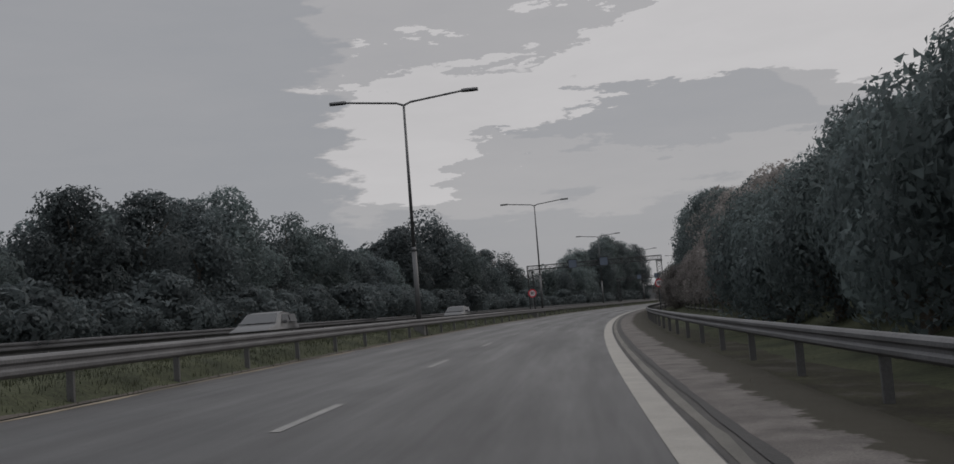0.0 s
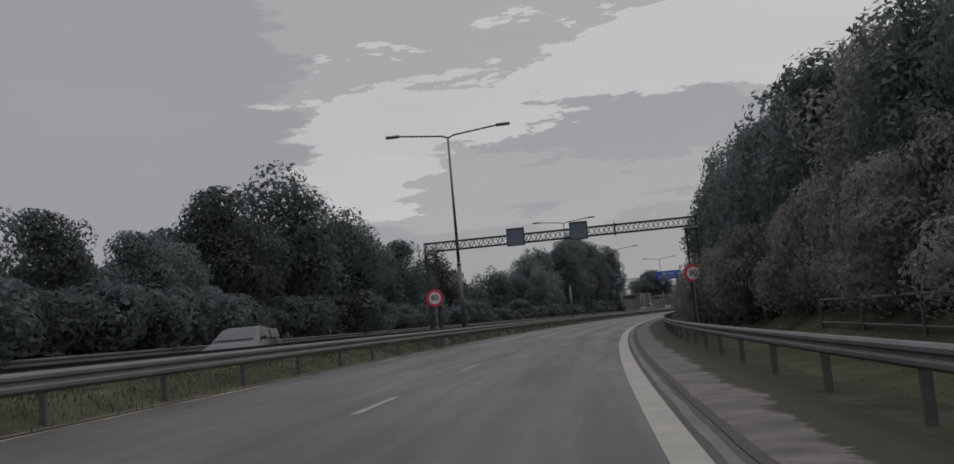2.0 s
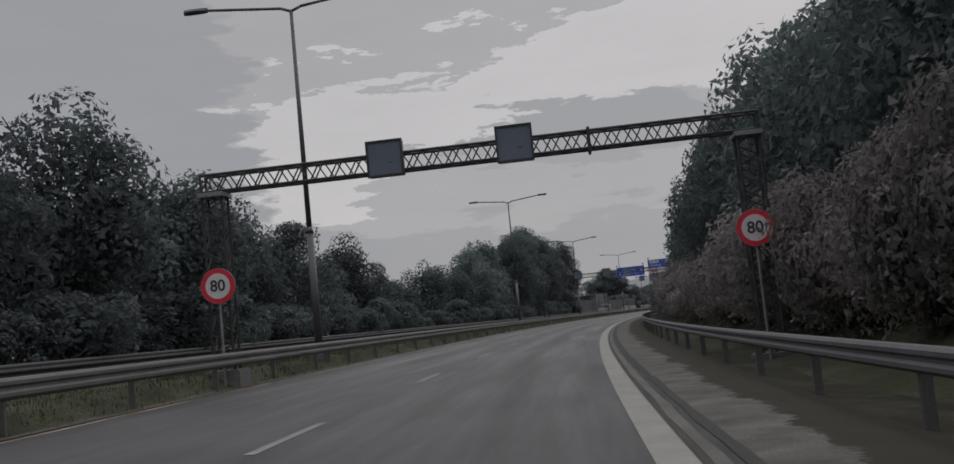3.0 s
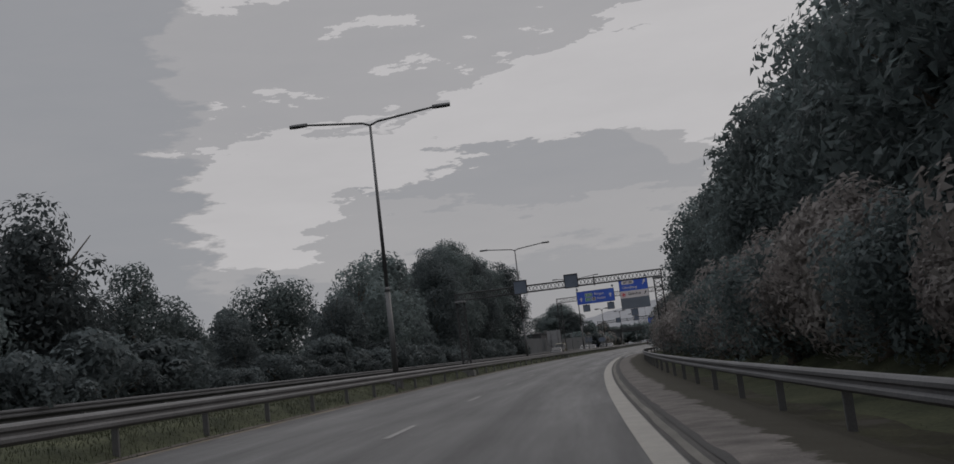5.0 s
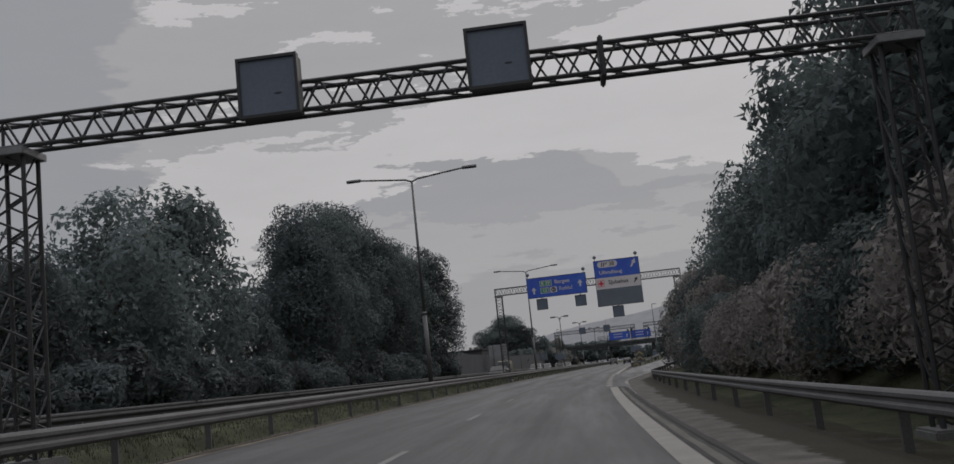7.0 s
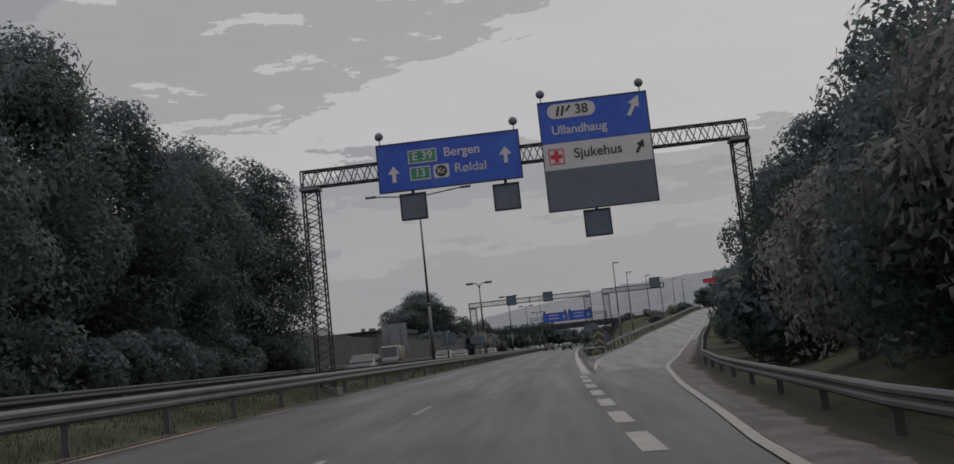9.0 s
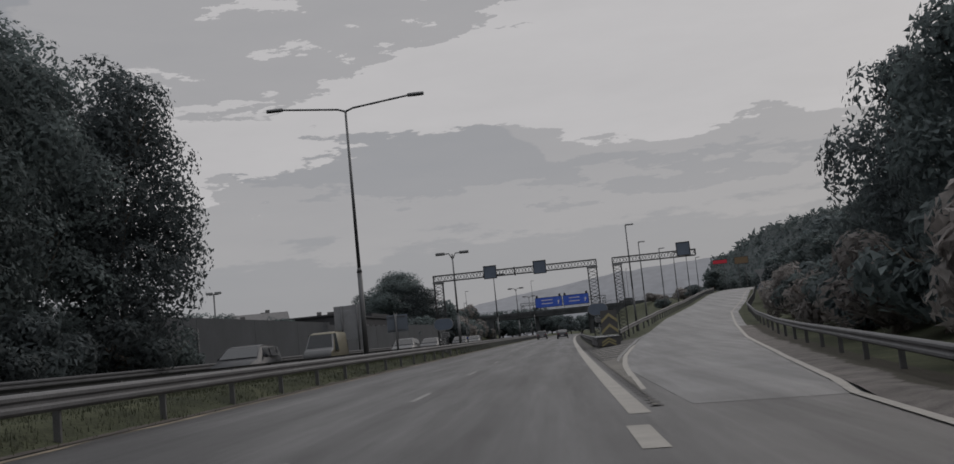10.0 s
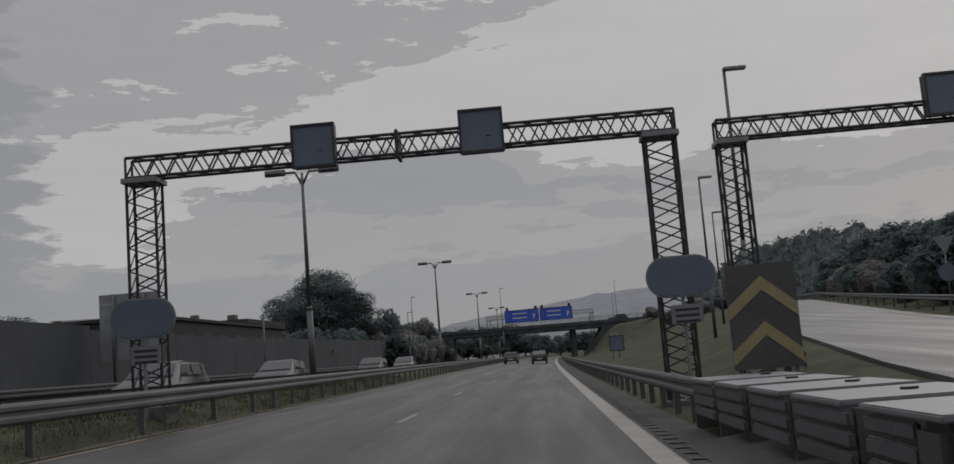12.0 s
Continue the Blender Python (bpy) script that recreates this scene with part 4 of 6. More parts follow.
lettering("Røldal", 0.44, pose(0.72, -0.008, -0.26), M_SIGNWHITE, sign, bold=0.0)
for x, z in ((-1.9, -0.22), (1.93, 0.02)):
    plate("arrow", arrow_pts(0.42, 0.56, 0), x, z, -0.010, 0.0, M_SIGNWHITE, sign, "white arrow")
for x in (-2.3, 2.3):
    sign_lamp(x, H / 2, sign)
for x in (-1.7, -0.4, 0.9, 1.9):
    bm = bmesh.new()
    box(bm, x - 0.03, x + 0.03, 0.06, 0.18, -0.8, 0.8)
    part("stiffener", bm, M_TRUSS, sign)

sign = thing("direction_sign", SG @ Matrix.Translation((5.04, 0, 7.33)), "exit sign with blue top, white hospital strip, grey lower panel", "road sign")
W, H = 3.68, 3.76
plate("panel", rounded(W, 1.44, 0.04), 0, 1.16, 0.0, 0.06, M_BLUE, sign, "blue exit panel")
plate("strip", rounded(W, 0.90, 0.03), 0, -0.02, 0.0, 0.06, M_SIGNWHITE, sign, "white hospital panel")
plate("lower_panel", rounded(W, 1.40, 0.04), 0, -1.18, 0.0, 0.06, M_GREYBOARD, sign, "blank grey panel")
border("rim", W, H, 0.035, 0, 0, -0.015, 0.065, M_BLACK, sign)
plate("exit_badge", rounded(1.62, 0.50, 0.24), -0.72, 1.52, -0.006, 0.0, M_SIGNWHITE, sign, "white rounded exit badge")
lettering("38", 0.46, pose(-0.38, -0.014, 1.52), M_BLACK, sign)
for k in range(2):
    plate("exit_symbol", [(0, -0.17), (0.09, -0.17), (0.17, 0.17), (0.09, 0.17)], -1.26 + 0.16 * k, 1.52, -0.012, -0.006, M_BLACK, sign)
plate("exit_symbol", [(0, -0.02), (0.07, -0.04), (0.19, 0.10), (0.23, 0.17), (0.14, 0.17), (0.11, 0.12)], -0.94, 1.52, -0.012, -0.006, M_BLACK, sign)
lettering("Ullandhaug", 0.42, pose(-0.52, -0.008, 0.86), M_SIGNWHITE, sign)
plate("arrow", arrow_pts(0.40, 0.76, radians(30)), 1.36, 1.42, -0.010, 0.0, M_SIGNWHITE, sign, "white slanted arrow")
border("cross_frame", 0.52, 0.52, 0.03, -1.38, -0.02, -0.010, 0.0, M_RED, sign)
bm = bmesh.new()
box(bm, -0.2, 0.2, -0.009, 0, -0.07, 0.07)
box(bm, -0.07, 0.07, -0.0095, 0, -0.2, 0.2)
part("red_cross", bm, M_RED, sign, "red cross").location = (-1.38, 0, -0.02)
lettering("Sjukehus", 0.46, pose(0.02, -0.008, 0.02), M_BLACK, sign)
plate("arrow", arrow_pts(0.30, 0.50, radians(32)), 1.42, 0.02, -0.010, 0.0, M_BLACK, sign, "black slanted arrow")
for x in (-1.7, 1.62):
    sign_lamp(x, H / 2, sign)
for x in (-1.2, 0, 1.2):
    bm = bmesh.new()
    box(bm, x - 0.03, x + 0.03, 0.06, 0.18, -1.8, 1.8)
    part("stiffener", bm, M_TRUSS, sign)

for x, z in ((-1.30, 6.20), (1.86, 6.17), (4.78, 4.96)):
    lane_signal(252.6, x, z, 0.90, dy=-0.34, group="hanging lane signals")
    # hanger from the sign down to the signal
    h = thing("signal_hanger", SG @ Matrix.Translation((x, 0.16, z + 0.42)), "short steel hanger above a lane signal", "bracket", "signal hangers")
    bm = bmesh.new()
    box(bm, -0.05, 0.05, -0.03, 0.03, 0, 0.5)
    part("bar", bm, M_TRUSS, h)


def speed_sign(s, lat, z, post_lat):
    g = thing("speed_sign", stand(s, lat, z), "round red-rimmed speed limit sign reading 80 on a gantry leg", "speed sign", "speed signs")
    circ = lambda r: [(r * math.cos(a * math.tau / 40), r * math.sin(a * math.tau / 40)) for a in range(40)]
    plate("backing", circ(0.41), 0, 0, 0.01, 0.03, M_ALU, g)
    plate("red_ring", circ(0.40), 0, 0, 0.0, 0.01, M_RED, g, "red rim")
    plate("disc", circ(0.29), 0, 0, -0.006, 0.0, M_SIGNWHITE, g, "white disc")
    lettering("80", 0.36, pose(0, -0.012, 0), M_BLACK, g)
    bm = bmesh.new()
    box(bm, -0.03, 0.03, 0.03, 0.32, -0.05, 0.05)
    part("bracket", bm, M_TRUSS, g)
    bm = bmesh.new()
    tube(bm, (0, 0.06, -z + ground_z(s, lat) - 0.1), (0, 0.06, 0.4), 0.03, n=8)
    part("post", bm, M_PLATE, g)


speed_sign(94.9, -4.72, 2.49, -4.7)
speed_sign(94.9, 7.33, 2.52, 7.4)


def oval_sign(s, lat, z, label):
    """A blank oval sign with a small lined plate under it, both on a post in front of a gantry leg."""
    g = thing("oval_sign", stand(s, lat, z), label, "road sign", "oval signs")
    plate("rim", rounded(1.34, 0.80, 0.395, 10), 0, 0, 0.0, 0.03, M_PLATE, g, "pale rim")
    plate("face", rounded(1.27, 0.73, 0.36, 10), 0, 0, -0.012, 0.0, M_SLATE, g, "blank slate face")
    plate("small_plate", rounded(0.60, 0.36, 0.02), 0.05, -0.72, -0.005, 0.01, M_PLATE, g, "small grey plate")
    for k in range(3):
        plate("writing_bar", rounded(0.46, 0.05, 0.01), 0.05, -0.64 - 0.11 * k, -0.009, -0.004, M_BLACK, g)
    bm = bmesh.new()
    tube(bm, (0, 0.06, -z + ground_z(s, lat) - 0.1), (0, 0.06, 0.35), 0.035, n=8)
    part("post", bm, M_PLATE, g)


oval_sign(311.2, -5.0, 2.36, "blank oval road sign with small plate before gantry leg")
oval_sign(311.2, 5.52, 2.32, "blank oval road sign with small plate before gantry leg")

# ---- exit gore: crash cushion and chevron board ----
cush = thing("crash_cushion", stand(297.7, 5.48, -0.14, 0.6), "long grey steel crash cushion with yellow chevrons on its nose", "crash cushion")
bm = bmesh.new()
box(bm, -0.62, 0.62, 0.0, 0.45, 0.16, 0.66, 0.06)
part("nose", bm, M_BOARD, cush, "dark grey nose box")
for k in range(5):
    bm = bmesh.new()
    box(bm, -0.63, 0.63, 1.76 * k - 0.02 * (k == 0), 1.76 * k + 1.36, 0.66, 0.71, 0.012)
    part("lid", bm, M_PLATE, cush, "pale flat lid")
for sx in (-1, 1):
    for k in range(5):
        y0 = 0.46 if k == 0 else 1.76 * k - 0.1
        for j, z in enumerate((0.22, 0.37, 0.52)):
            bm = bmesh.new()
            out = 0.585 + 0.012 * (k % 2)
            box(bm, sx * out - 0.025, sx * out + 0.025, y0, 1.76 * k + 1.36, z, z + 0.12, 0.018)
            part("side_beam", bm, M_STEEL, cush)
for k in range(1, 6):
    bm = bmesh.new()
    box(bm, -0.55, 0.55, 1.76 * k - 0.08, 1.76 * k - 0.02, -0.06, 0.65)
    part("diaphragm", bm, M_POST, cush)
for k in range(5):
    bm = bmesh.new()
    tube(bm, (0.25 - 0.12 * (k % 2), 1.76 * k + 0.7, 0.705), (0.25 - 0.12 * (k % 2), 1.76 * k + 0.7, 0.73), 0.07, n=12)
    part("bolt_cap", bm, M_BLACK, cush, "dark bolt cap")
for k in range(2):
    plate("chevron", [(-0.38, 0.0), (0, 0.22), (0.38, 0.0), (0.38, 0.10), (0, 0.32), (-0.38, 0.10)], 0, 0.17 + 0.16 * k, -0.012, -0.002, M_SIGNYELLOW, cush, "yellow chevron")

chev = thing("chevron_board", stand(306.75, 6.0, 0.0), "tall grey gore board with yellow upward chevrons on two posts", "chevron board")
plate("board", rounded(1.0, 1.52, 0.03), 0, 1.36, 0.0, 0.03, M_BOARD, chev)
for k in range(2):
    plate("chevron", [(-0.5, 0.0), (0, 0.42), (0.5, 0.0), (0.5, 0.2), (0, 0.62), (-0.5, 0.2)], 0, 0.66 + 0.66 * k, -0.008, 0.0, M_SIGNYELLOW, chev, "yellow chevron")
for sx in (-0.4, 0.4):
    bm = bmesh.new()
    tube(bm, (sx, 0.07, -0.4), (sx, 0.07, 2.1), 0.035, n=8)
    part("post", bm, M_PLATE, chev)

# ---- big sign seen from behind, beyond the opposite carriageway ----
pan = thing("large_sign_back", stand(342.0, -18.2, 0.6), "back of a large ribbed aluminium road sign on two posts", "road sign")
for k in range(7):
    bm = bmesh.new()
    box(bm, -1.58, 1.58, 0.0, 0.03, 1.78 + 0.49 * k, 1.78 + 0.49 * k + 0.482, 0.008)
    part("panel", bm, M_ALU, pan)
for sx in (-0.8, 0.8):
    bm = bmesh.new()
    tube(bm, (sx, -0.1, -0.3), (sx, -0.1, 5.2), 0.085, n=10)
    part("post", bm, M_MAST, pan, smooth=True)

for s, lat, top in ((297.0, -16.9, 3.2), (362.0, -16.9, 5.2)):
    g = thing("plain_post", stand(s, lat, 0.4), "bare dark steel post beside the noise wall", "post", "plain posts")
    bm = bmesh.new()
    tube(bm, (0, 0, -0.2), (0, 0, top - 0.4), 0.07, 0.06, 10)
    part("shaft", bm, M_MAST, g, smooth=True)

ms = thing("median_sign_back", stand(300.2, -6.3, ground_z(300, -6.3)), "grey back of a small road sign in the median", "road sign")
bm = bmesh.new()
box(bm, -0.60, 0.60, 0.0, 0.03, 1.48, 2.45, 0.01)
part("panel", bm, M_GREYBOARD, ms)
bm = bmesh.new()
tube(bm, (-0.08, -0.08, -0.2), (-0.08, -0.08, 2.5), 0.06, n=10)
part("post", bm, M_MAST, ms, smooth=True)
for z in (1.58, 2.33):
    bm = bmesh.new()
    box(bm, -0.5, 0.5, -0.03, -0.001, z - 0.025, z + 0.025)
    part("stiffener", bm, M_POST, ms)

gs = thing("square_sign", stand(372, 8.6, ground_z(372, 8.6)), "grey square road sign on two posts on the grass slope", "road sign")
top = 2.0 - ground_z(372, 8.6)
plate("panel", rounded(1.16, 1.22, 0.05), 0, top - 0.61, 0.0, 0.03, M_SLATE, gs)
border("rim", 1.16, 1.22, 0.07, 0, top - 0.61, -0.012, 0.034, M_BLACK, gs)
plate("top_plate", rounded(0.7, 0.24, 0.03), -0.1, top + 0.20, 0.0, 0.03, M_PLATE, gs, "small pale plate")
for sx in (-0.35, 0.15):
    bm = bmesh.new()
    tube(bm, (sx, 0.06, -0.4), (sx, 0.06, top + 0.3), 0.035, n=8)
    part("post", bm, M_PLATE, gs, smooth=True)

# ---- two small signs beside the slip road ----
Y_S, Y_LAT = 340.0, 22.05
Y_Z = ground_z(Y_S, Y_LAT)
ys = thing("triangular_sign", stand(Y_S, Y_LAT, Y_Z), "grey backs of a triangular and a round sign on a post", "road sign")
tri = [(-0.5, 0.43), (0.5, 0.43), (0.0, -0.43)]
plate("triangle", tri, 0, 4.62 - Y_Z, 0.0, 0.02, M_PLATE, ys, "grey triangular plate")
plate("disc", [(0.42 * math.cos(a * math.tau / 28), 0.42 * math.sin(a * math.tau / 28)) for a in range(28)], 0, 3.35 - Y_Z, 0.0, 0.02, M_GREYBOARD, ys, "dull round plate")
bm = bmesh.new()
tube(bm, (0, 0.05, -0.3), (0, 0.05, 5.1 - Y_Z), 0.035, n=8)
part("post", bm, M_PLATE, ys, smooth=True)

# ---- low railing over a culvert beside the verge ----
rail_s = [45.5 + 4.3 * k for k in range(8)]
cz = 0.06
cul = thing("fence", stand(rail_s[0], 9.1, cz), "low dark steel railing with two rails on the verge", "fence")
inv = cul.matrix_world.inverted()
pm = bmesh.new()
box(pm, -0.04, 0.04, -0.04, 0.04, -0.5, 0.86, 0.008)
pme = finish(pm)
pme.materials.append(M_POST)
for s in rail_s:
    part("post", pme, None, cul).matrix_local = inv @ stand(s, 9.1, cz)
for z, r in ((0.84, 0.035), (0.26, 0.028)):
    for a, b_ in zip(rail_s, rail_s[1:]):
        bm = bmesh.new()
        tube(bm, (inv @ stand(a, 9.1, cz + z)).translation, (inv @ stand(b_, 9.1, cz + z)).translation, r, n=8)
        part("rail", bm, M_POST, cul, smooth=True)

# ---- noise wall ----
wall = tagged(new("wall_noise"), "long plain grey noise wall beyond the opposite carriageway", "noise wall", kind="structure")
pm = bmesh.new()
box(pm, -0.09, 0.09, -5.99, 5.99, -2.6, 3.5, 0.0)
panel_me = finish(pm)
panel_me.materials.append(M_NOISEWALL)


def wall_up(s):
    """The wall's top drops a little past the large sign and climbs again towards the bridge."""
    return 0.8 + float(np.interp(s, [342, 350, 380, 420, 450], [0, -0.3, -0.1, 0.25, 0.5]))


for k in range(13):
    s = 300 + 12.0 * k
    p = part("panel", panel_me, None, wall)
    x, y = flat(s, -20.4)
    p.matrix_local = pose(x, y, wall_up(s), 0, 0, math.degrees(bearing(s)))


# ---- houses behind the wall ----
def house(s, lat, w, d, eave, ridge, turn):
    g = thing("house", stand(s, lat, 0.6, turn), "low pale house with a dark pitched roof behind the noise wall", "house", "houses")
    bm = bmesh.new()
    box(bm, -w / 2, w / 2, -d / 2, d / 2, -0.5, eave, 0.0)
    part("wall", bm, M_PLASTER, g)
    bm = bmesh.new()
    o = 0.5
    for sy in (-1, 1):
        vs = [(-w / 2 - o, sy * (d / 2 + o), eave - 0.25), (w / 2 + o, sy * (d / 2 + o), eave - 0.25), (w / 2 + o, 0, ridge), (-w / 2 - o, 0, ridge)]
        up = [bm.verts.new((x, y, z + 0.18)) for x, y, z in vs]
        lo = [bm.verts.new((x, y, z)) for x, y, z in vs]
        bm.faces.new(up)
        bm.faces.new(list(reversed(lo)))
        for i in range(4):
            bm.faces.new((up[i], lo[i], lo[(i + 1) % 4], up[(i + 1) % 4]))
    bmesh.ops.recalc_face_normals(bm, faces=bm.faces)
    roof = part("roof", bm, M_ROOF, g)
    bm = bmesh.new()
    box(bm, -0.35, 0.35, -0.3, 0.3, ridge - 0.7, ridge + 0.7, 0.02)
    part("chimney", bm, M_CONCRETE, roof).location = (w * 0.2, 0.6, 0)
    for sx in (-1, 1):
        for k in range(-1, 2):
            bm = bmesh.new()
            box(bm, sx * w / 2 - 0.03, sx * w / 2 + 0.03, k * d * 0.27 - 0.6, k * d * 0.27 + 0.6, 1.0, 2.4)
            win = part("window", bm, M_GLASS, g)
    return g


house(384, -45, 8, 7, 5.2, 6.5, 20)
house(400, -46.5, 9, 8, 6.6, 8.0, 20)
house(415, -52, 9, 8, 7.0, 8.4, 30)

# long flat-roofed building close behind the wall
M_FACADE = material("dull_facade", (0.042, 0.043, 0.047), 0.85, var=0.2, scale=0.5, fine=10, bump=0.2, spec=0.2)
hall = thing("building", stand(377, -28.5, 0.5), "long flat-roofed grey building behind the noise wall", "building")
bm = bmesh.new()
box(bm, -4.5, 4.5, -17, 17, -0.6, 5.1, 0.0)
part("wall", bm, M_FACADE, hall)
bm = bmesh.new()
box(bm, -4.7, 4.7, -17.2, 17.2, 5.1, 5.35, 0.03)
box(bm, -4.7, 4.7, 4.0, 17.2, 5.35, 5.8, 0.03)
roof = part("roof", bm, M_FACADE, hall)
for y, w, h in ((-13.5, 0.5, 5.9), (-8.0, 0.9, 6.0), (-1.5, 0.6, 6.1), (8.5, 0.8, 6.5)):
    bm = bmesh.new()
    box(bm, 1.5, 1.5 + w, y - w / 2, y + w / 2, 5.2, h, 0.02)
    part("roof_vent", bm, M_CONCRETE, roof)
for k in range(8):
    bm = bmesh.new()
    box(bm, 4.48, 4.53, -15.6 + 4 * k, -13.6 + 4 * k, 3.0, 4.2)
    win = part("window", bm, M_BLACK, hall)
    bm = bmesh.new()
    box(bm, 4.5, 4.6, -15.7 + 4 * k, -13.5 + 4 * k, 2.9, 3.0)
    part("sill", bm, M_CONCRETE, win)

flood = thing("floodlight_mast", stand(365, -40.4, 0.6), "slim mast with two floodlight heads behind the noise wall", "floodlight")
bm = bmesh.new()
tube(bm, (0, 0, -0.4), (0, 0, 9.5), 0.14, 0.09, 10)
tube(bm, (-0.6, 0, 9.4), (0.6, 0, 9.4), 0.05, n=6)
part("mast", bm, M_MAST, flood, smooth=True)
for sx in (-0.55, 0.55):
    bm = bmesh.new()
    box(bm, sx - 0.42, sx + 0.42, -0.2, 0.2, 9.42, 9.72, 0.05)
    part("floodlight", bm, M_PLATE, flood)

# ---- bridge across the motorway ahead, with its sign gantry ----
BR = 505
bridge = thing("bridge", stand(BR, 0, 0, 3.0), "concrete road bridge with steel parapet across the motorway", "bridge")
bm = bmesh.new()
box(bm, -70, 70, -5, 5, 5.5, 6.6, 0.05)
part("deck", bm, M_BRIDGE, bridge)
bm = bmesh.new()
box(bm, -70, 70, -5.25, -4.95, 6.3, 7.0, 0.03)
part("edge_beam", bm, M_BRIDGE, bridge)
for x in (-6.3, 7.6):
    bm = bmesh.new()
    box(bm, x - 0.45, x + 0.45, -3.6, 3.6, -0.6, 5.55, 0.08)
    part("pier", bm, M_BRIDGE, bridge)
pm = bmesh.new()
tube(pm, (0, 0, 0), (0, 0, 0.85), 0.035, n=6)
pme = finish(pm)
pme.materials.append(M_MAST)
for k in range(70):
    part("parapet_post", pme, None, bridge).location = (-69 + 2 * k, -5.1, 7.0)
for z in (7.3, 7.58, 7.85):
    bm = bmesh.new()
    tube(bm, (-70, -5.1, z), (70, -5.1, z), 0.03, n=6)
    part("parapet_rail", bm, M_MAST, bridge)
for sx in (-1, 1):
    bm = bmesh.new()
    x0, x1 = (9.5, 68) if sx > 0 else (-68, -17.5)
    vs = [bm.verts.new(p) for p in ((x0, -5, -0.5), (x1, -5, -0.5), (x1, -5, 5.5), (x0 + (4 if sx > 0 else 0), -5, 5.5),
                                    (x0, 5, -0.5), (x1, 5, -0.5), (x1, 5, 5.5), (x0 + (4 if sx > 0 else 0), 5, 5.5))]
    for q in ((0, 1, 2, 3), (7, 6, 5, 4), (0, 4, 5, 1), (3, 2, 6, 7), (0, 3, 7, 4), (1, 5, 6, 2)):
        bm.faces.new([vs[i] for i in q])
    bmesh.ops.recalc_face_normals(bm, faces=bm.faces)
    part("abutment", bm, M_BRIDGE, bridge)

gantry(480, -8.6, 11.5, 8.6, 0.7, 0.2, 0.2, "distant lattice gantry with two blue direction signs before a bridge", leg_half=0.4)
for x, w in ((-1.9, 6.4), (4.55, 6.1)):
    sg = thing("direction_sign", stand(480, 0, 0) @ Matrix.Translation((x, -0.45, 8.3)), "distant blue direction sign on a gantry", "road sign", "distant direction signs")
    plate("panel", rounded(w, 2.4, 0.08), 0, 0, 0.0, 0.08, M_BLUE, sg)
    border("rim", w, 2.4, 0.09, 0, 0, -0.02, 0.07, M_BLACK, sg)
    for k in range(2):
        plate("writing_bar", rounded(w * 0.42, 0.2, 0.05), -0.4, 0.5 - 0.8 * k, -0.02, 0.0, M_SIGNWHITE, sg)
    plate("arrow", arrow_pts(0.6, 1.0, 0.2), w * 0.36, -0.1, -0.02, 0.0, M_SIGNWHITE, sg)
    for sx in (-0.42, 0.42):
        bm = bmesh.new()
        box(bm, sx * w - 0.25, sx * w + 0.25, -0.1, 0.1, 1.2, 1.75, 0.05)
        part("top_box", bm, M_BLACK, sg)


# ---- far hills ----
def ridge(name, pts, dist_s, mat, label):
    """A long low hill far ahead: pts are (lat, height)."""
    bm = bmesh.new()
    prev = None
    lo, hi = pts[0][0], pts[-1][0]
    n = 90
    for i in range(n + 1):
        lat = lo + (hi - lo) * i / n
        h = float(np.interp(lat, [p[0] for p in pts], [p[1] for p in pts])) * (1 + 0.10 * noise.noise((lat * 0.006, 1.0, 2.0)) + 0.04 * noise.noise((lat * 0.03, 5.0, 2.0)))
        x, y = flat(1390, lat)
        hd = bearing(1390)
        fx, fy = -math.sin(hd), math.cos(hd)
        cur = [bm.verts.new((x + fx * (dist_s - 1390 + dd), y + fy * (dist_s - 1390 + dd), -1 + max(0.0, h) * k)) for dd, k in ((-350, 0.0), (-160, 0.55), (0, 1.0), (250, 0.7), (500, 0.0))]
        if prev:
            for j in range(4):
                bm.faces.new((prev[j], cur[j], cur[j + 1], prev[j + 1]))
        prev = cur
    bmesh.ops.recalc_face_normals(bm, faces=bm.faces)
    tagged(part(name, bm, mat, None, smooth=True), label, "hill", kind="structure")


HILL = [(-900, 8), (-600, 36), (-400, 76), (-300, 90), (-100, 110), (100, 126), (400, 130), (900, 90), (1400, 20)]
ridge("backdrop_hill", HILL, 2350, M_HILL, "long hill far beyond the bridge, bluish haze in its colour")


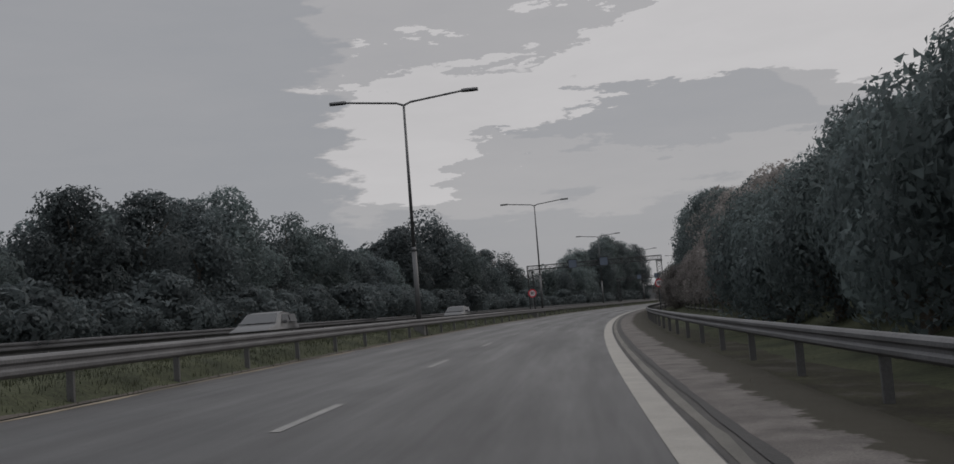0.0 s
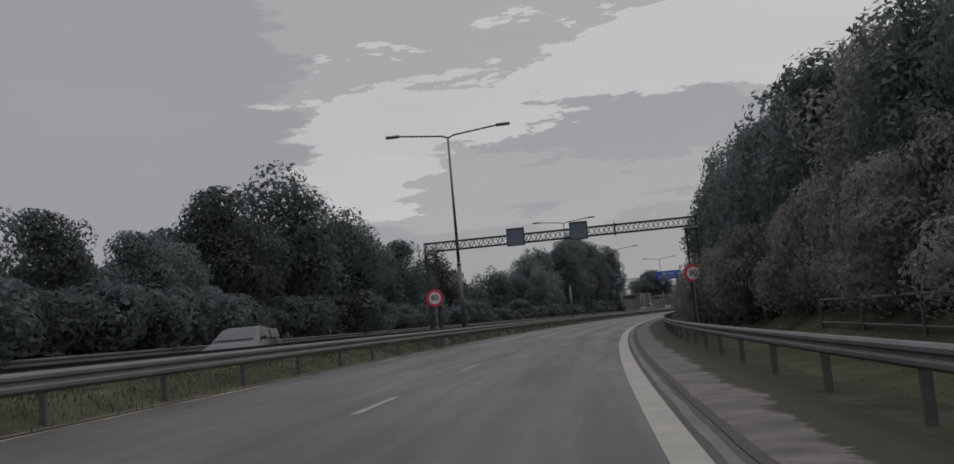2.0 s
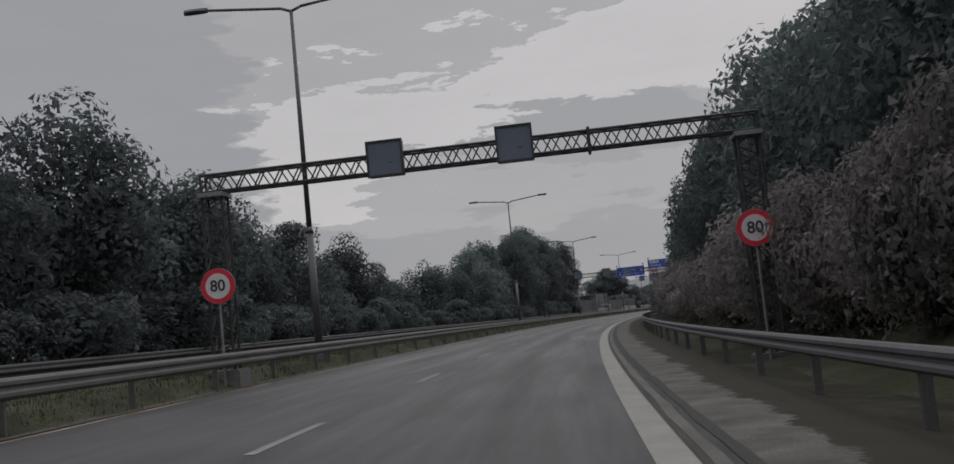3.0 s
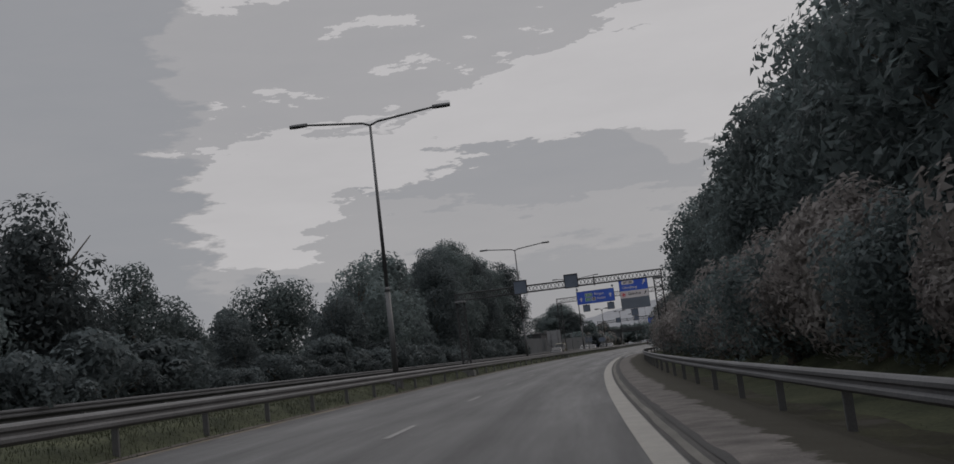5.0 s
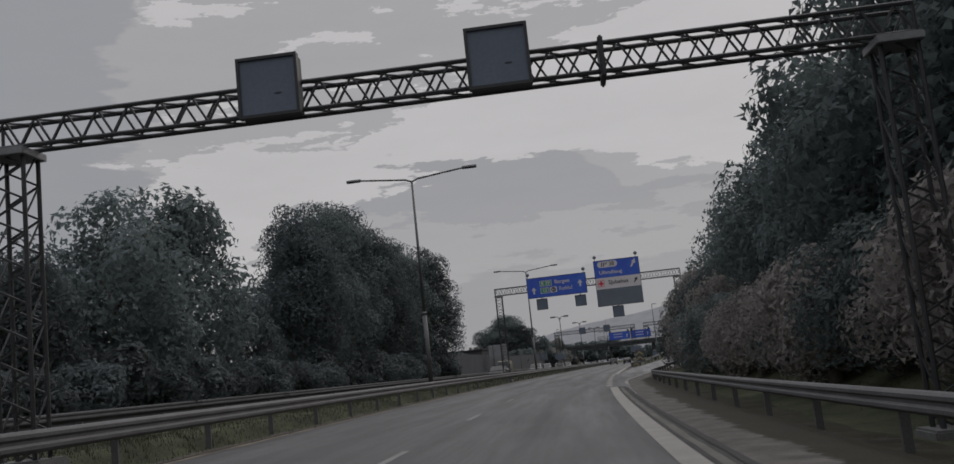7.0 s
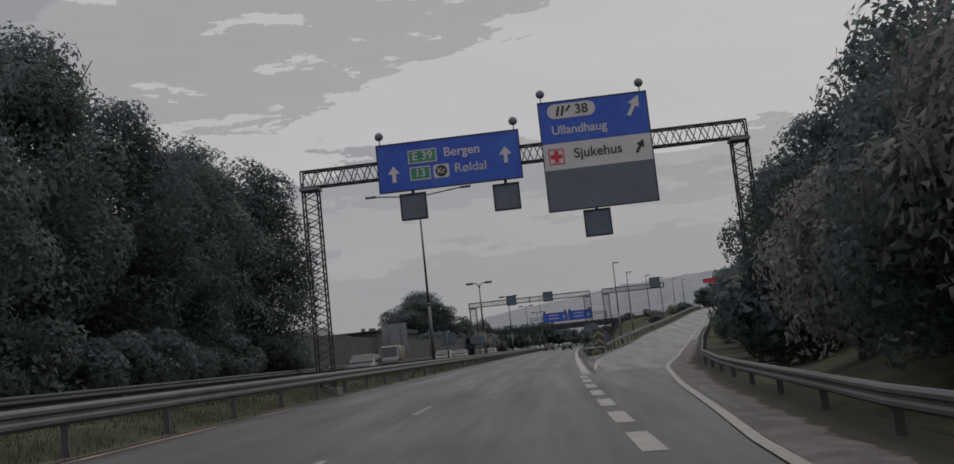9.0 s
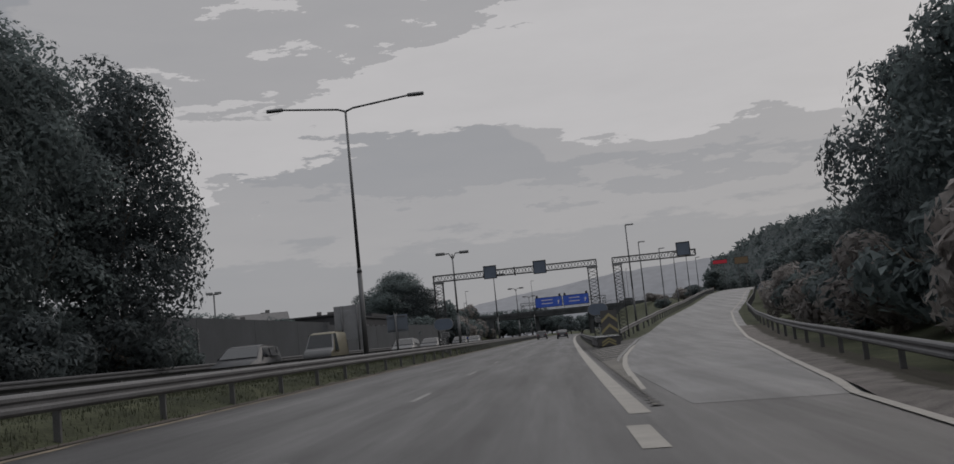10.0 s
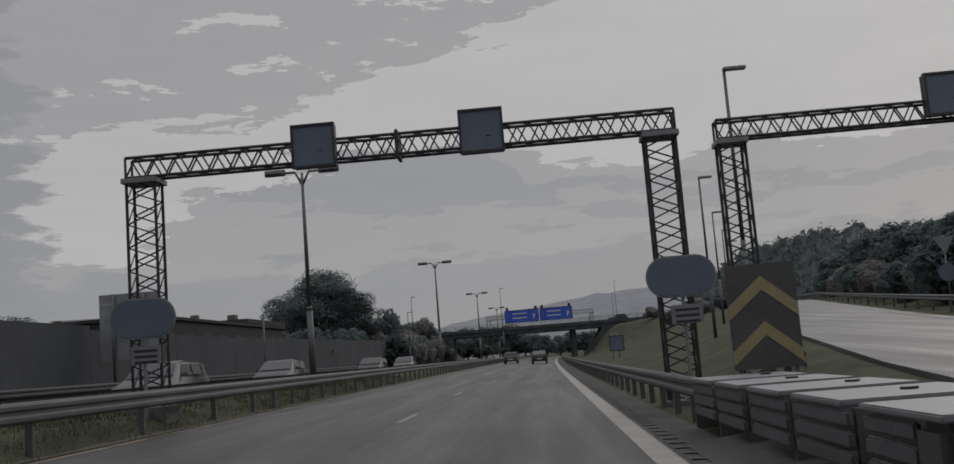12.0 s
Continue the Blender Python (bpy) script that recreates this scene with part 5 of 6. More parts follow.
# wooded hill far behind the slip road
def wooded_hill(az0, az1, dist, heights, label):
    """A wood on a hill, far off: a lumpy slope under many leaf clumps. heights: (azimuth, angle over the horizon) of its outline, from the last of the road seen."""
    rg = np.random.default_rng(11)
    ox, oy = flat(280, 2.8)
    az_k, el_k = [p[0] for p in heights], [p[1] for p in heights]

    def place(az, u):
        lump = 1 + 0.10 * noise.noise((az * 0.9, u * 3, 1.0)) + 0.07 * noise.noise((az * 3.1, u * 9, 4.0))
        d = dist + 160 * u
        z = d * math.tan(radians(float(np.interp(az, az_k, el_k)))) * math.sin(u * math.pi / 2) ** 0.8 * lump
        return ox + d * math.sin(radians(az)), oy + d * math.cos(radians(az)), z

    bm = bmesh.new()
    prev = None
    n = 120
    for i in range(n + 1):
        az = az0 + (az1 - az0) * i / n
        cur = [bm.verts.new(place(az, u)) for u in (0.0, 0.15, 0.3, 0.45, 0.6, 0.75, 0.9, 1.0)]
        if prev:
            for j in range(7):
                bm.faces.new((prev[j], cur[j], cur[j + 1], prev[j + 1]))
        prev = cur
    bmesh.ops.recalc_face_normals(bm, faces=bm.faces)
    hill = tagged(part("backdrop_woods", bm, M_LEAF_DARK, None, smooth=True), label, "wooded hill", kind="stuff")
    verts, faces = [], []
    for i in range(11000):
        az, u = rg.uniform(az0, az1), rg.uniform(0.05, 1.0)
        c = np.array(place(az, u)) + rg.normal(0, 1.2, 3)
        tri = rg.normal(0, 1.5, (3, 3))
        verts += (c + tri).tolist()
        faces.append((3 * i, 3 * i + 1, 3 * i + 2))
    me = bpy.data.meshes.new("woods")
    me.from_pydata(verts, [], faces)
    me.materials.append(M_LEAF)
    part("foliage", me, None, hill)


wooded_hill(23.2, 48.0, 700, [(23.2, 0.4), (23.6, 2.2), (24.2, 3.2), (26.0, 4.0), (28.0, 4.9), (31.0, 5.3), (38.0, 5.0), (48.0, 3.5)], "dense green wood on a hillside beyond the slip road")


# two small signs high on the hillside beside the slip road
M_DULLYELLOW = material("sign_dull_yellow", (0.13, 0.085, 0.045), 0.5, var=0.15, scale=2, fine=15, bump=0.02)
for s, lat, z, w, h, mt, lb in ((470, 37.4, 13.0, 3.3, 1.0, M_RED, "small red rectangular sign on two posts above the slip road"),
                                (490, 45.2, 13.9, 3.4, 1.8, M_DULLYELLOW, "dull yellow dark-rimmed sign on two posts above the slip road")):
    hs = thing("warning_sign", stand(s, lat, ground_z(s, lat)), lb, "road sign", "hillside signs")
    top = z - ground_z(s, lat)
    plate("panel", rounded(w, h, 0.1), 0, top, 0.0, 0.08, mt, hs)
    border("rim", w, h, 0.12, 0, top, -0.02, 0.07, M_BLACK, hs)
    for sx in (-0.8, 0.8):
        bm = bmesh.new()
        tube(bm, (sx, 0.15, -0.4), (sx, 0.15, top + 0.3), 0.09, n=8)
        part("post", bm, M_MAST, hs)


# ---- vehicles ----
def car(s, lat, z, kind, mat, label, toward=False, group="cars on the motorway"):
    """A road vehicle. kind: hatch, estate or van. toward: its front faces the viewer."""
    L, W, H = {"hatch": (4.1, 1.76, 1.46), "estate": (4.6, 1.8, 1.5), "van": (5.2, 1.95, 2.3)}[kind]
    if kind == "van":
        low = [(0.0, 0.35), (0.0, 0.78), (0.08, 1.05), (0.62, 1.2)]
        top = [(0.7, 1.24), (1.42, H - 0.14), (2.3, H), (5.0, H - 0.02), (5.15, H - 0.2)]
        tail = [(5.2, 1.0), (5.2, 0.4)]
    else:
        low = [(0.0, 0.32), (0.02, 0.58), (0.12, 0.72), (1.05, 0.92)]
        top = [(1.15, 0.95), (1.95, H - 0.06), (2.5, H), (L - (1.0 if kind == "hatch" else 0.7), H - 0.05), (L - 0.18, 0.98)]
        tail = [(L - 0.03, 0.88), (L, 0.45), (L - 0.05, 0.3)]
    prof = low + top + tail
    g = thing("van" if kind == "van" else "car", stand(s, lat, z, 0 if not toward else 180) @ Matrix.Translation((0, -L / 2, 0)), label, "van" if kind == "van" else "car", group)
    # the profile runs from the front (y = L) to the back (y = 0)
    bm = bmesh.new()
    secs = []
    for u in (-1.0, -0.9, -0.55, 0.55, 0.9, 1.0):
        sec = []
        for y, zz in prof:
            pinch = 1.0 - 0.17 * max(0.0, (zz - 0.9) / (H - 0.9)) if zz > 0.9 else 1.0
            nose = 1.0 - 0.06 * max(0, 1 - y / 0.6) - 0.05 * max(0, 1 - (L - y) / 0.5)
            inset = {1.0: 0.03, 0.9: 0.0, 0.55: 0.0}[abs(u)]
            sec.append(bm.verts.new((u * W / 2 * pinch * nose, L - y, max(0.3, zz - (inset if zz > 0.9 else 0)))))
        secs.append(sec)
    n = len(prof)
    for a, b in zip(secs, secs[1:]):
        for i in range(n - 1):
            bm.faces.new((a[i], a[i + 1], b[i + 1], b[i]))
        bm.faces.new((a[n - 1], a[0], b[0], b[n - 1]))
    bm.faces.new(secs[0])
    bm.faces.new(list(reversed(secs[-1])))
    bmesh.ops.recalc_face_normals(bm, faces=bm.faces)
    sharp = [e_ for e_ in bm.edges if len(e_.link_faces) == 2 and e_.calc_face_angle(0) > 0.35]
    bmesh.ops.bevel(bm, geom=sharp, offset=0.05, segments=2, affect="EDGES")
    if kind == "van":
        # white cab, coloured load space
        cab = bm.copy()
        for mesh, front in ((bm, True), (cab, False)):
            gone = [f for f in mesh.faces if (f.calc_center_median().y > L - 1.44) == front]
            bmesh.ops.delete(mesh, geom=gone, context="FACES")
        part("cab", cab, P_WHITE, g, "white cab", True)
    part("body", bm, mat, g, smooth=True)

    def pane(name, quad, mat2, label2=""):
        b2 = bmesh.new()
        vs = [b2.verts.new(p) for p in quad]
        f = b2.faces.new(vs)
        b2.normal_update()
        got = bmesh.ops.extrude_face_region(b2, geom=[f])
        bmesh.ops.translate(b2, vec=f.normal * 0.012, verts=[v for v in got["geom"] if isinstance(v, bmesh.types.BMVert)])
        bmesh.ops.recalc_face_normals(b2, faces=b2.faces)
        return part(name, b2, mat2, g, label2)

    def half(zz):
        return W / 2 * (1.0 - 0.17 * max(0.0, (zz - 0.9) / (H - 0.9)))

    ya, za = prof[4]
    yb, zb = prof[5]
    w0, w1 = half(za) - 0.10, half(zb) - 0.12
    lift = 0.015
    pane("windscreen", [(-w0, L - ya - 0.06 + lift, za + 0.04 + lift), (w0, L - ya - 0.06 + lift, za + 0.04 + lift), (w1, L - yb + 0.04 + lift, zb - 0.03 + lift), (-w1, L - yb + 0.04 + lift, zb - 0.03 + lift)], M_GLASS, "dark windscreen")
    yc, zc = prof[7]
    yd, zd = prof[8]
    if kind != "van":
        w2, w3 = half(zc) - 0.12, half(zd) - 0.12
        pane("rear_window", [(w2, L - yc - 0.05 - lift, zc - 0.03), (-w2, L - yc - 0.05 - lift, zc - 0.03), (-w3, L - yd - lift + 0.05, zd + 0.06), (w3, L - yd - lift + 0.05, zd + 0.06)], M_GLASS, "dark rear window")
    else:
        pane("rear_window", [(0.7, -0.02, H - 0.25), (-0.7, -0.02, H - 0.25), (-0.72, -0.025, 1.25), (0.72, -0.025, 1.25)], M_GLASS)
    zs, zt = 1.0, H - 0.13
    spans = [(ya + 0.55, 2.75), (2.85, 3.75)] if kind != "van" else [(1.12, 2.1)]
    if kind == "estate":
        spans.append((3.82, 4.2))
    for sx in (-1, 1):
        for y0, y1 in spans:
            x0, x1 = sx * (half(zs) + 0.004), sx * (half(zt) + 0.004)
            lean = 0.32 if y0 < 2 else 0.02
            q = [(x0, L - y0, zs), (x0, L - y1, zs), (x1, L - y1 + 0.06, zt), (x1, L - y0 - lean, zt)]
            pane("side_window", q if sx > 0 else list(reversed(q)), M_GLASS)
    for y, mt, nm in ((L + 0.005, M_LAMPGLASS, "headlight"), (-0.012, M_TAIL, "tail_light")):
        for sx in (-1, 1):
            b2 = bmesh.new()
            zl = 0.62 if nm == "headlight" else 0.8
            box(b2, sx * W * 0.36 - 0.17, sx * W * 0.36 + 0.17, y - 0.16 if nm == "headlight" else y, y if nm == "headlight" else y + 0.14, zl - 0.07, zl + 0.08, 0.03)
            part(nm, b2, mt, g)
    for y in (-0.02, L + 0.012):
        b2 = bmesh.new()
        box(b2, -0.26, 0.26, y, y + 0.02, 0.5, 0.61)
        part("plate_bar", b2, M_SIGNWHITE, g)
    b2 = bmesh.new()
    box(b2, -W * 0.3, W * 0.3, L - 0.12, L + 0.008, 0.36, 0.48, 0.02)
    part("grille", b2, M_TYRE, g, "black lower grille")
    for y in (0.82, L - 0.85):
        for sx in (-1, 1):
            b2 = bmesh.new()
            tube(b2, (sx * W * 0.5 - sx * 0.2, y, 0.32), (sx * W * 0.5 + sx * 0.012, y, 0.32), 0.32, n=20)
            wh = part("wheel", b2, M_TYRE, g, "black tyre", True)
            b2 = bmesh.new()
            tube(b2, (sx * W * 0.5, y, 0.32), (sx * W * 0.5 + sx * 0.022, y, 0.32), 0.21, 0.19, n=14)
            part("rim", b2, M_RIM, wh)
    for sx in (-1, 1):
        b2 = bmesh.new()
        box(b2, sx * (W / 2 + 0.08) - 0.09, sx * (W / 2 + 0.08) + 0.09, L - ya - 0.75, L - ya - 0.6, 0.95, 1.08, 0.03)
        part("door_mirror", b2, mat, g)
    return g


car(405, 2.05, -0.06, "hatch", P_DARK, "dark hatchback on the motorway before the bridge")
car(424, -1.9, 0.05, "estate", P_SILVER, "silver estate car on the motorway before the bridge")
on_bridge = car(505, 19.3, 6.62, "hatch", P_DARK, "dark hatchback that crosses the bridge", group="")
on_bridge.matrix_world = stand(505, 19.3, 6.62, 93)
OZ = BANK * 10
for s, lat, kd, pm_, lb in ((39, -10, "hatch", P_WHITE, "white hatchback on the opposite carriageway"), (84, -10, "hatch", P_SILVER, "silver hatchback on the opposite carriageway"),
                            (284, -10, "estate", P_DARK, "dark estate car on the opposite carriageway"), (308.6, -12.6, "van", P_BEIGE, "beige and white van on the opposite carriageway"),
                            (325, -10, "estate", P_WHITE, "white estate car on the opposite carriageway"), (340, -10, "hatch", P_SILVER, "silver hatchback on the opposite carriageway"),
                            (366, -10, "hatch", P_DARK, "dark hatchback on the opposite carriageway"), (383, -10, "hatch", P_WHITE, "white hatchback on the opposite carriageway")):
    car(s, lat, OZ, kd, pm_, lb, toward=True)

# ---- trees and bushes ----


def crown_mesh(seed, base, top, radius, leaves, leaf, mat, lobes=30, squat=1.0):
    """A crown of many small leaf clumps set on uneven lobes, with gaps between them."""
    rng = np.random.default_rng(seed)
    zc, hz = (base + top) / 2, (top - base) / 2
    cs, rs = [], []
    for i in range(lobes):
        u = rng.normal(size=3)
        u /= np.linalg.norm(u)
        f = rng.uniform(0.35, 0.80)
        r = radius * rng.uniform(0.24, 0.42)
        taper = 1.0 - 0.25 * max(0.0, u[2])
        c = np.array([u[0] * radius * f * taper, u[1] * radius * f * taper, zc + u[2] * (hz - r * 0.75) * min(1.0, f + 0.25)])
        cs.append(c)
        rs.append(r)
    cs, rs = np.array(cs), np.array(rs)
    pick = rng.choice(lobes, leaves, p=rs**2 / (rs**2).sum())
    d = rng.normal(size=(leaves, 3))
    d[:, 2] += 0.25
    d /= np.linalg.norm(d, axis=1)[:, None]
    p = cs[pick] + d * (rs[pick] * rng.uniform(0.55, 1.06, leaves) ** 0.6)[:, None]
    nrm = d + rng.normal(scale=0.32, size=(leaves, 3))
    nrm /= np.linalg.norm(nrm, axis=1)[:, None]
    t = np.cross(nrm, rng.normal(size=(leaves, 3)))
    t /= np.linalg.norm(t, axis=1)[:, None]
    b = np.cross(nrm, t)
    ln = leaf * rng.uniform(0.6, 1.35, leaves)[:, None]
    v = np.stack([p - t * ln * 0.45 + b * ln * 0.34, p - t * ln * 0.45 - b * ln * 0.34, p + t * ln * 0.62 + nrm * ln * 0.12], 1).reshape(-1, 3)
    me = bpy.data.meshes.new("crown")
    me.from_pydata(v.tolist(), [], np.arange(len(v)).reshape(-1, 3).tolist())
    me.materials.append(mat)
    return me


def trunk_mesh(seed, base, top, radius, n=6):
    rng = np.random.default_rng(seed + 99)
    bm = bmesh.new()
    pts = [Vector((0, 0, -0.4))]
    for k in range(1, 6):
        pts.append(Vector((rng.normal(0, 0.08 * k), rng.normal(0, 0.08 * k), top * 0.16 * k)))
    for k in range(5):
        tube(bm, pts[k], pts[k + 1], 0.24 * (1 - k / 6), 0.24 * (1 - (k + 1) / 6), n, caps=False)
    for k in range(9):
        i = 1 + k % 4
        a = rng.uniform(0, math.tau)
        r = radius * rng.uniform(0.45, 0.8)
        q = pts[i] + Vector((math.cos(a) * r, math.sin(a) * r, top * rng.uniform(0.08, 0.25)))
        m = pts[i].lerp(q, 0.5) + Vector((0, 0, -0.2))
        tube(bm, pts[i], m, 0.10, 0.06, n - 1, caps=False)
        tube(bm, m, q, 0.06, 0.02, n - 1, caps=False)
    me = finish(bm, True)
    me.materials.append(M_BARK)
    return me


TREE_LABEL = {"g": "broad leafy green tree in dense roadside growth", "d": "dark leafy tree in dense roadside growth", "b": "brownish leafy tree in dense growth behind a guardrail"}
VARIANTS = []
for seed, (mt, key) in enumerate(((M_LEAF, "g"), (M_LEAF_DARK, "d"), (M_LEAF, "g"), (M_LEAF, "g"), (M_LEAF_DARK, "d"), (M_LEAF, "g"), (M_LEAF_BROWN, "b"))):
    t = thing("tree", Matrix.Identity(4), TREE_LABEL[key], "tree", "roadside trees")
    part("trunk", trunk_mesh(seed, 1.0, 10.0, 3.4), None, t)
    part("crown", crown_mesh(seed, 0.4, 10.0, 3.8, 10200, 0.254, mt, 56), None, t)
    VARIANTS.append(t)
FAR = []
for seed, mt in enumerate((M_LEAF, M_LEAF_DARK, M_LEAF)):
    t = thing("tree", Matrix.Identity(4), "leafy tree in the back row of roadside growth", "tree", "background trees")
    part("trunk", trunk_mesh(seed + 20, 1.0, 10.0, 3.4), None, t)
    part("crown", crown_mesh(seed + 20, 0.4, 10.0, 3.9, 2100, 0.62, mt, 34), None, t)
    FAR.append(t)
BUSHES = []
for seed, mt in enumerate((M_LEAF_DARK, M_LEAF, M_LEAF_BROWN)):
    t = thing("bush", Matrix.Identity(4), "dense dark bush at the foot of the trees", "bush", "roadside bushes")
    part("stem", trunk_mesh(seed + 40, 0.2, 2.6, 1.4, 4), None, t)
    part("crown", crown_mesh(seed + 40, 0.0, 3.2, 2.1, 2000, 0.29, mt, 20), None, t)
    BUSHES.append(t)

# all in dark leaves: shade low in the tree row is put into their colour
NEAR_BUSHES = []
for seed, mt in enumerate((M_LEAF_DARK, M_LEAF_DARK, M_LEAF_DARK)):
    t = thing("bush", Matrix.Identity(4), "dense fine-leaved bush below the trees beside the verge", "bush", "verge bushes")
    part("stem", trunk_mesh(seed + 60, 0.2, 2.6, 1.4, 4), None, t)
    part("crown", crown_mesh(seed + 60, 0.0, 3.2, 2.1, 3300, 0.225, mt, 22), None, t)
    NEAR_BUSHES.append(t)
CLOSE_BUSHES = []
for seed, mt in enumerate((M_LEAF_BROWN, M_LEAF, M_LEAF_BROWN)):
    t = thing("bush", Matrix.Identity(4), "dense fine-leaved bush close behind the guardrail", "bush", "verge bushes")
    part("stem", trunk_mesh(seed + 160, 0.2, 2.6, 1.4, 4), None, t)
    part("crown", crown_mesh(seed + 160, 0.0, 3.2, 2.1, 8600, 0.130, mt, 34), None, t)
    CLOSE_BUSHES.append(t)
TALL_TREES = []
for seed, mt in enumerate((M_LEAF, M_LEAF, M_LEAF_DARK)):
    t = thing("tree", Matrix.Identity(4), "tall dark leafy tree beyond the opposite carriageway", "tree", "tall trees")
    part("trunk", trunk_mesh(seed + 80, 1.0, 17.0, 3.8), None, t)
    part("crown", crown_mesh(seed + 80, 0.3, 17.0, 4.4, 34000, 0.225, mt, 95), None, t)
    TALL_TREES.append(t)

BROWN = VARIANTS.pop()
LIGHT = [VARIANTS[k] for k in (0, 2, 3, 5)]
DARK = [VARIANTS[k] for k in (1, 4)]
RUSSET = [CLOSE_BUSHES[k] for k in (0, 2)]
GREEN_BUSH = [CLOSE_BUSHES[1]]
LOW_BUSHES = []
for seed in range(2):
    t = thing("bush", Matrix.Identity(4), "low brownish bush at the foot of the tree wall", "bush", "low bushes")
    part("stem", trunk_mesh(seed + 180, 0.2, 1.6, 1.3, 4), None, t)
    part("crown", crown_mesh(seed + 180, 0.0, 2.1, 1.75, 3600, 0.125, M_LEAF_BROWN, 24), None, t)
    LOW_BUSHES.append(t)

rng = random.Random(5)
used = set()


def plant(pool, i, s, lat, height, ref, wide=1.0):
    """Sets a tree of the given height; the first of a kind is the model itself."""
    v = pool[i % len(pool)]
    x, y = flat(s, lat)
    k = height / ref
    kw = k * wide
    m = pose(x, y, ground_z(s, lat) - 0.1, 0, 0, rng.uniform(0, 360)) @ Matrix.Diagonal((kw, kw, k, 1))
    if v.name in used:
        return copy_thing(v, m)
    used.add(v.name)
    pending.append((v, m))
    return v


pending = []
# left side: single crowns that stand out in the outline (s, height over ground)
LEFT = [(14, 8.0), (26, 8.6), (36, 5.6), (44.5, 8.0), (50, 8.4), (56, 8.6), (62.5, 9.9), (68.5, 7.7), (75.5, 9.3), (81.5, 9.4), (89, 7.2), (97, 6.9), (102, 6.6), (109, 10.8), (118, 13.2), (130, 11.8), (140, 10.6), (149, 10.0),
        (157, 7.4), (164, 9.8), (172, 7.6), (179, 5.6), (187, 5.4), (195, 9.3), (203, 3.4), (210.5, 8.4), (218.6, 11.6), (227, 13.9), (236, 8.0), (248.5, 16.2), (255, 17.4), (264, 18.8), (273, 17.6),
        (282, 16.2), (287, 18.0)]
for i, (s, h) in enumerate(LEFT):
    if h > 14:
        plant(TALL_TREES, i, s, -21.0 + rng.uniform(-0.6, 0.6), h, 16.6, 0.96 if s < 250 else 1.05)
    else:
        plant(DARK if 94 < s < 152 and i % 3 or s < 60 and i % 2 else VARIANTS, i, s, -21.0 + rng.uniform(-0.6, 0.6), h, 9.7, 1.0)
for i, ((s, h), (s2, h2)) in enumerate(zip(LEFT, LEFT[1:])):
    if s < 215:
        plant(FAR, i, (s + s2) / 2, -23.5 + rng.uniform(-0.8, 0.8), min(h, h2) * rng.uniform(0.82, 0.95), 9.7, 1.1)
plant(TALL_TREES, 2, 293.4, -19.3, 17.4, 16.6, 1.0)
for i, (s, h) in enumerate(LEFT):
    if h > 6 and not 205 < s < 258:
        plant(FAR, i + 2, s + 5, -27 - rng.uniform(0, 2), h * rng.uniform(0.72, 0.85), 9.7, 1.15)
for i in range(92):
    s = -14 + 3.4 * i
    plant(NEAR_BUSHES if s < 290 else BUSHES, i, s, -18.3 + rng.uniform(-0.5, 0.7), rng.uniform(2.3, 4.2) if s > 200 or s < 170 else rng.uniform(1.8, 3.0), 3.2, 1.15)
# right side: a tall close wall of trees
RS, RH = [-40, 0, 27, 49, 62, 78, 88, 105, 117, 138, 186, 206, 220, 233, 244], [5.8, 5.8, 6.0, 6.3, 7.1, 8.2, 9.6, 10.5, 11.0, 11.0, 10.0, 10.4, 9.2, 8.8, 8.2]
for i in range(56):
    s = -10 + 5.0 * i
    if s > 243:
        break
    plant([BROWN] if 42 < s < 90 and i % 3 == 0 else LIGHT, i * 5 + 3, s, 13.0 + rng.uniform(-0.5, 0.7), float(np.interp(s, RS, RH)) * rng.uniform(0.93, 1.03), 9.7, 1.0)
for i in range(33):
    s = -10 + 8.6 * i
    if s > 240:
        break
    plant(FAR, i * 3 + 1, s, 18.5 + rng.uniform(-1, 1.5), float(np.interp(s, RS, RH)) * rng.uniform(1.0, 1.12), 9.7, 1.1)
for i in range(80):
    s = -8 + 3.5 * i
    if s > 236:
        break
    plant(CLOSE_BUSHES if s > 130 else RUSSET if s > 36 else GREEN_BUSH, i + 1, s, (10.2 if 42 < s < 84 else 9.0) + rng.uniform(-0.3, 0.4), rng.uniform(3.4, 4.6) if s < 95 else rng.uniform(2.4, 3.8), 3.2, 0.68 if s < 95 else 1.0)
# low growth that closes the foot of the tree wall
for i in range(32):
    s = 34 + 2.9 * i
    plant(LOW_BUSHES, i, s, 9.9 + rng.uniform(-0.15, 0.3), rng.uniform(1.7, 2.5), 2.1, 1.0)
# taller shrubs where the tree wall ends
for i, (s, h) in enumerate(((219, 4.6), (223.5, 5.2), (228, 5.5), (232.5, 5.2), (237, 5.0), (241.5, 4.4))):
    plant(CLOSE_BUSHES, i, s, 9.5, h, 3.2, 0.72)
# hillside beyond the slip road
for i in range(36):
    s = 252 + 5.2 * i
    lat = ramp_r(s) + rng.uniform(3.6, 5.5)
    plant(BUSHES, i, s, lat, rng.uniform(2.6, 4.2), 3.2, 1.1)
    if i % 2 == 0:
        plant(FAR, i + 3, s, lat + 4.5, rng.uniform(4.4, 6.2), 9.7, 1.5)
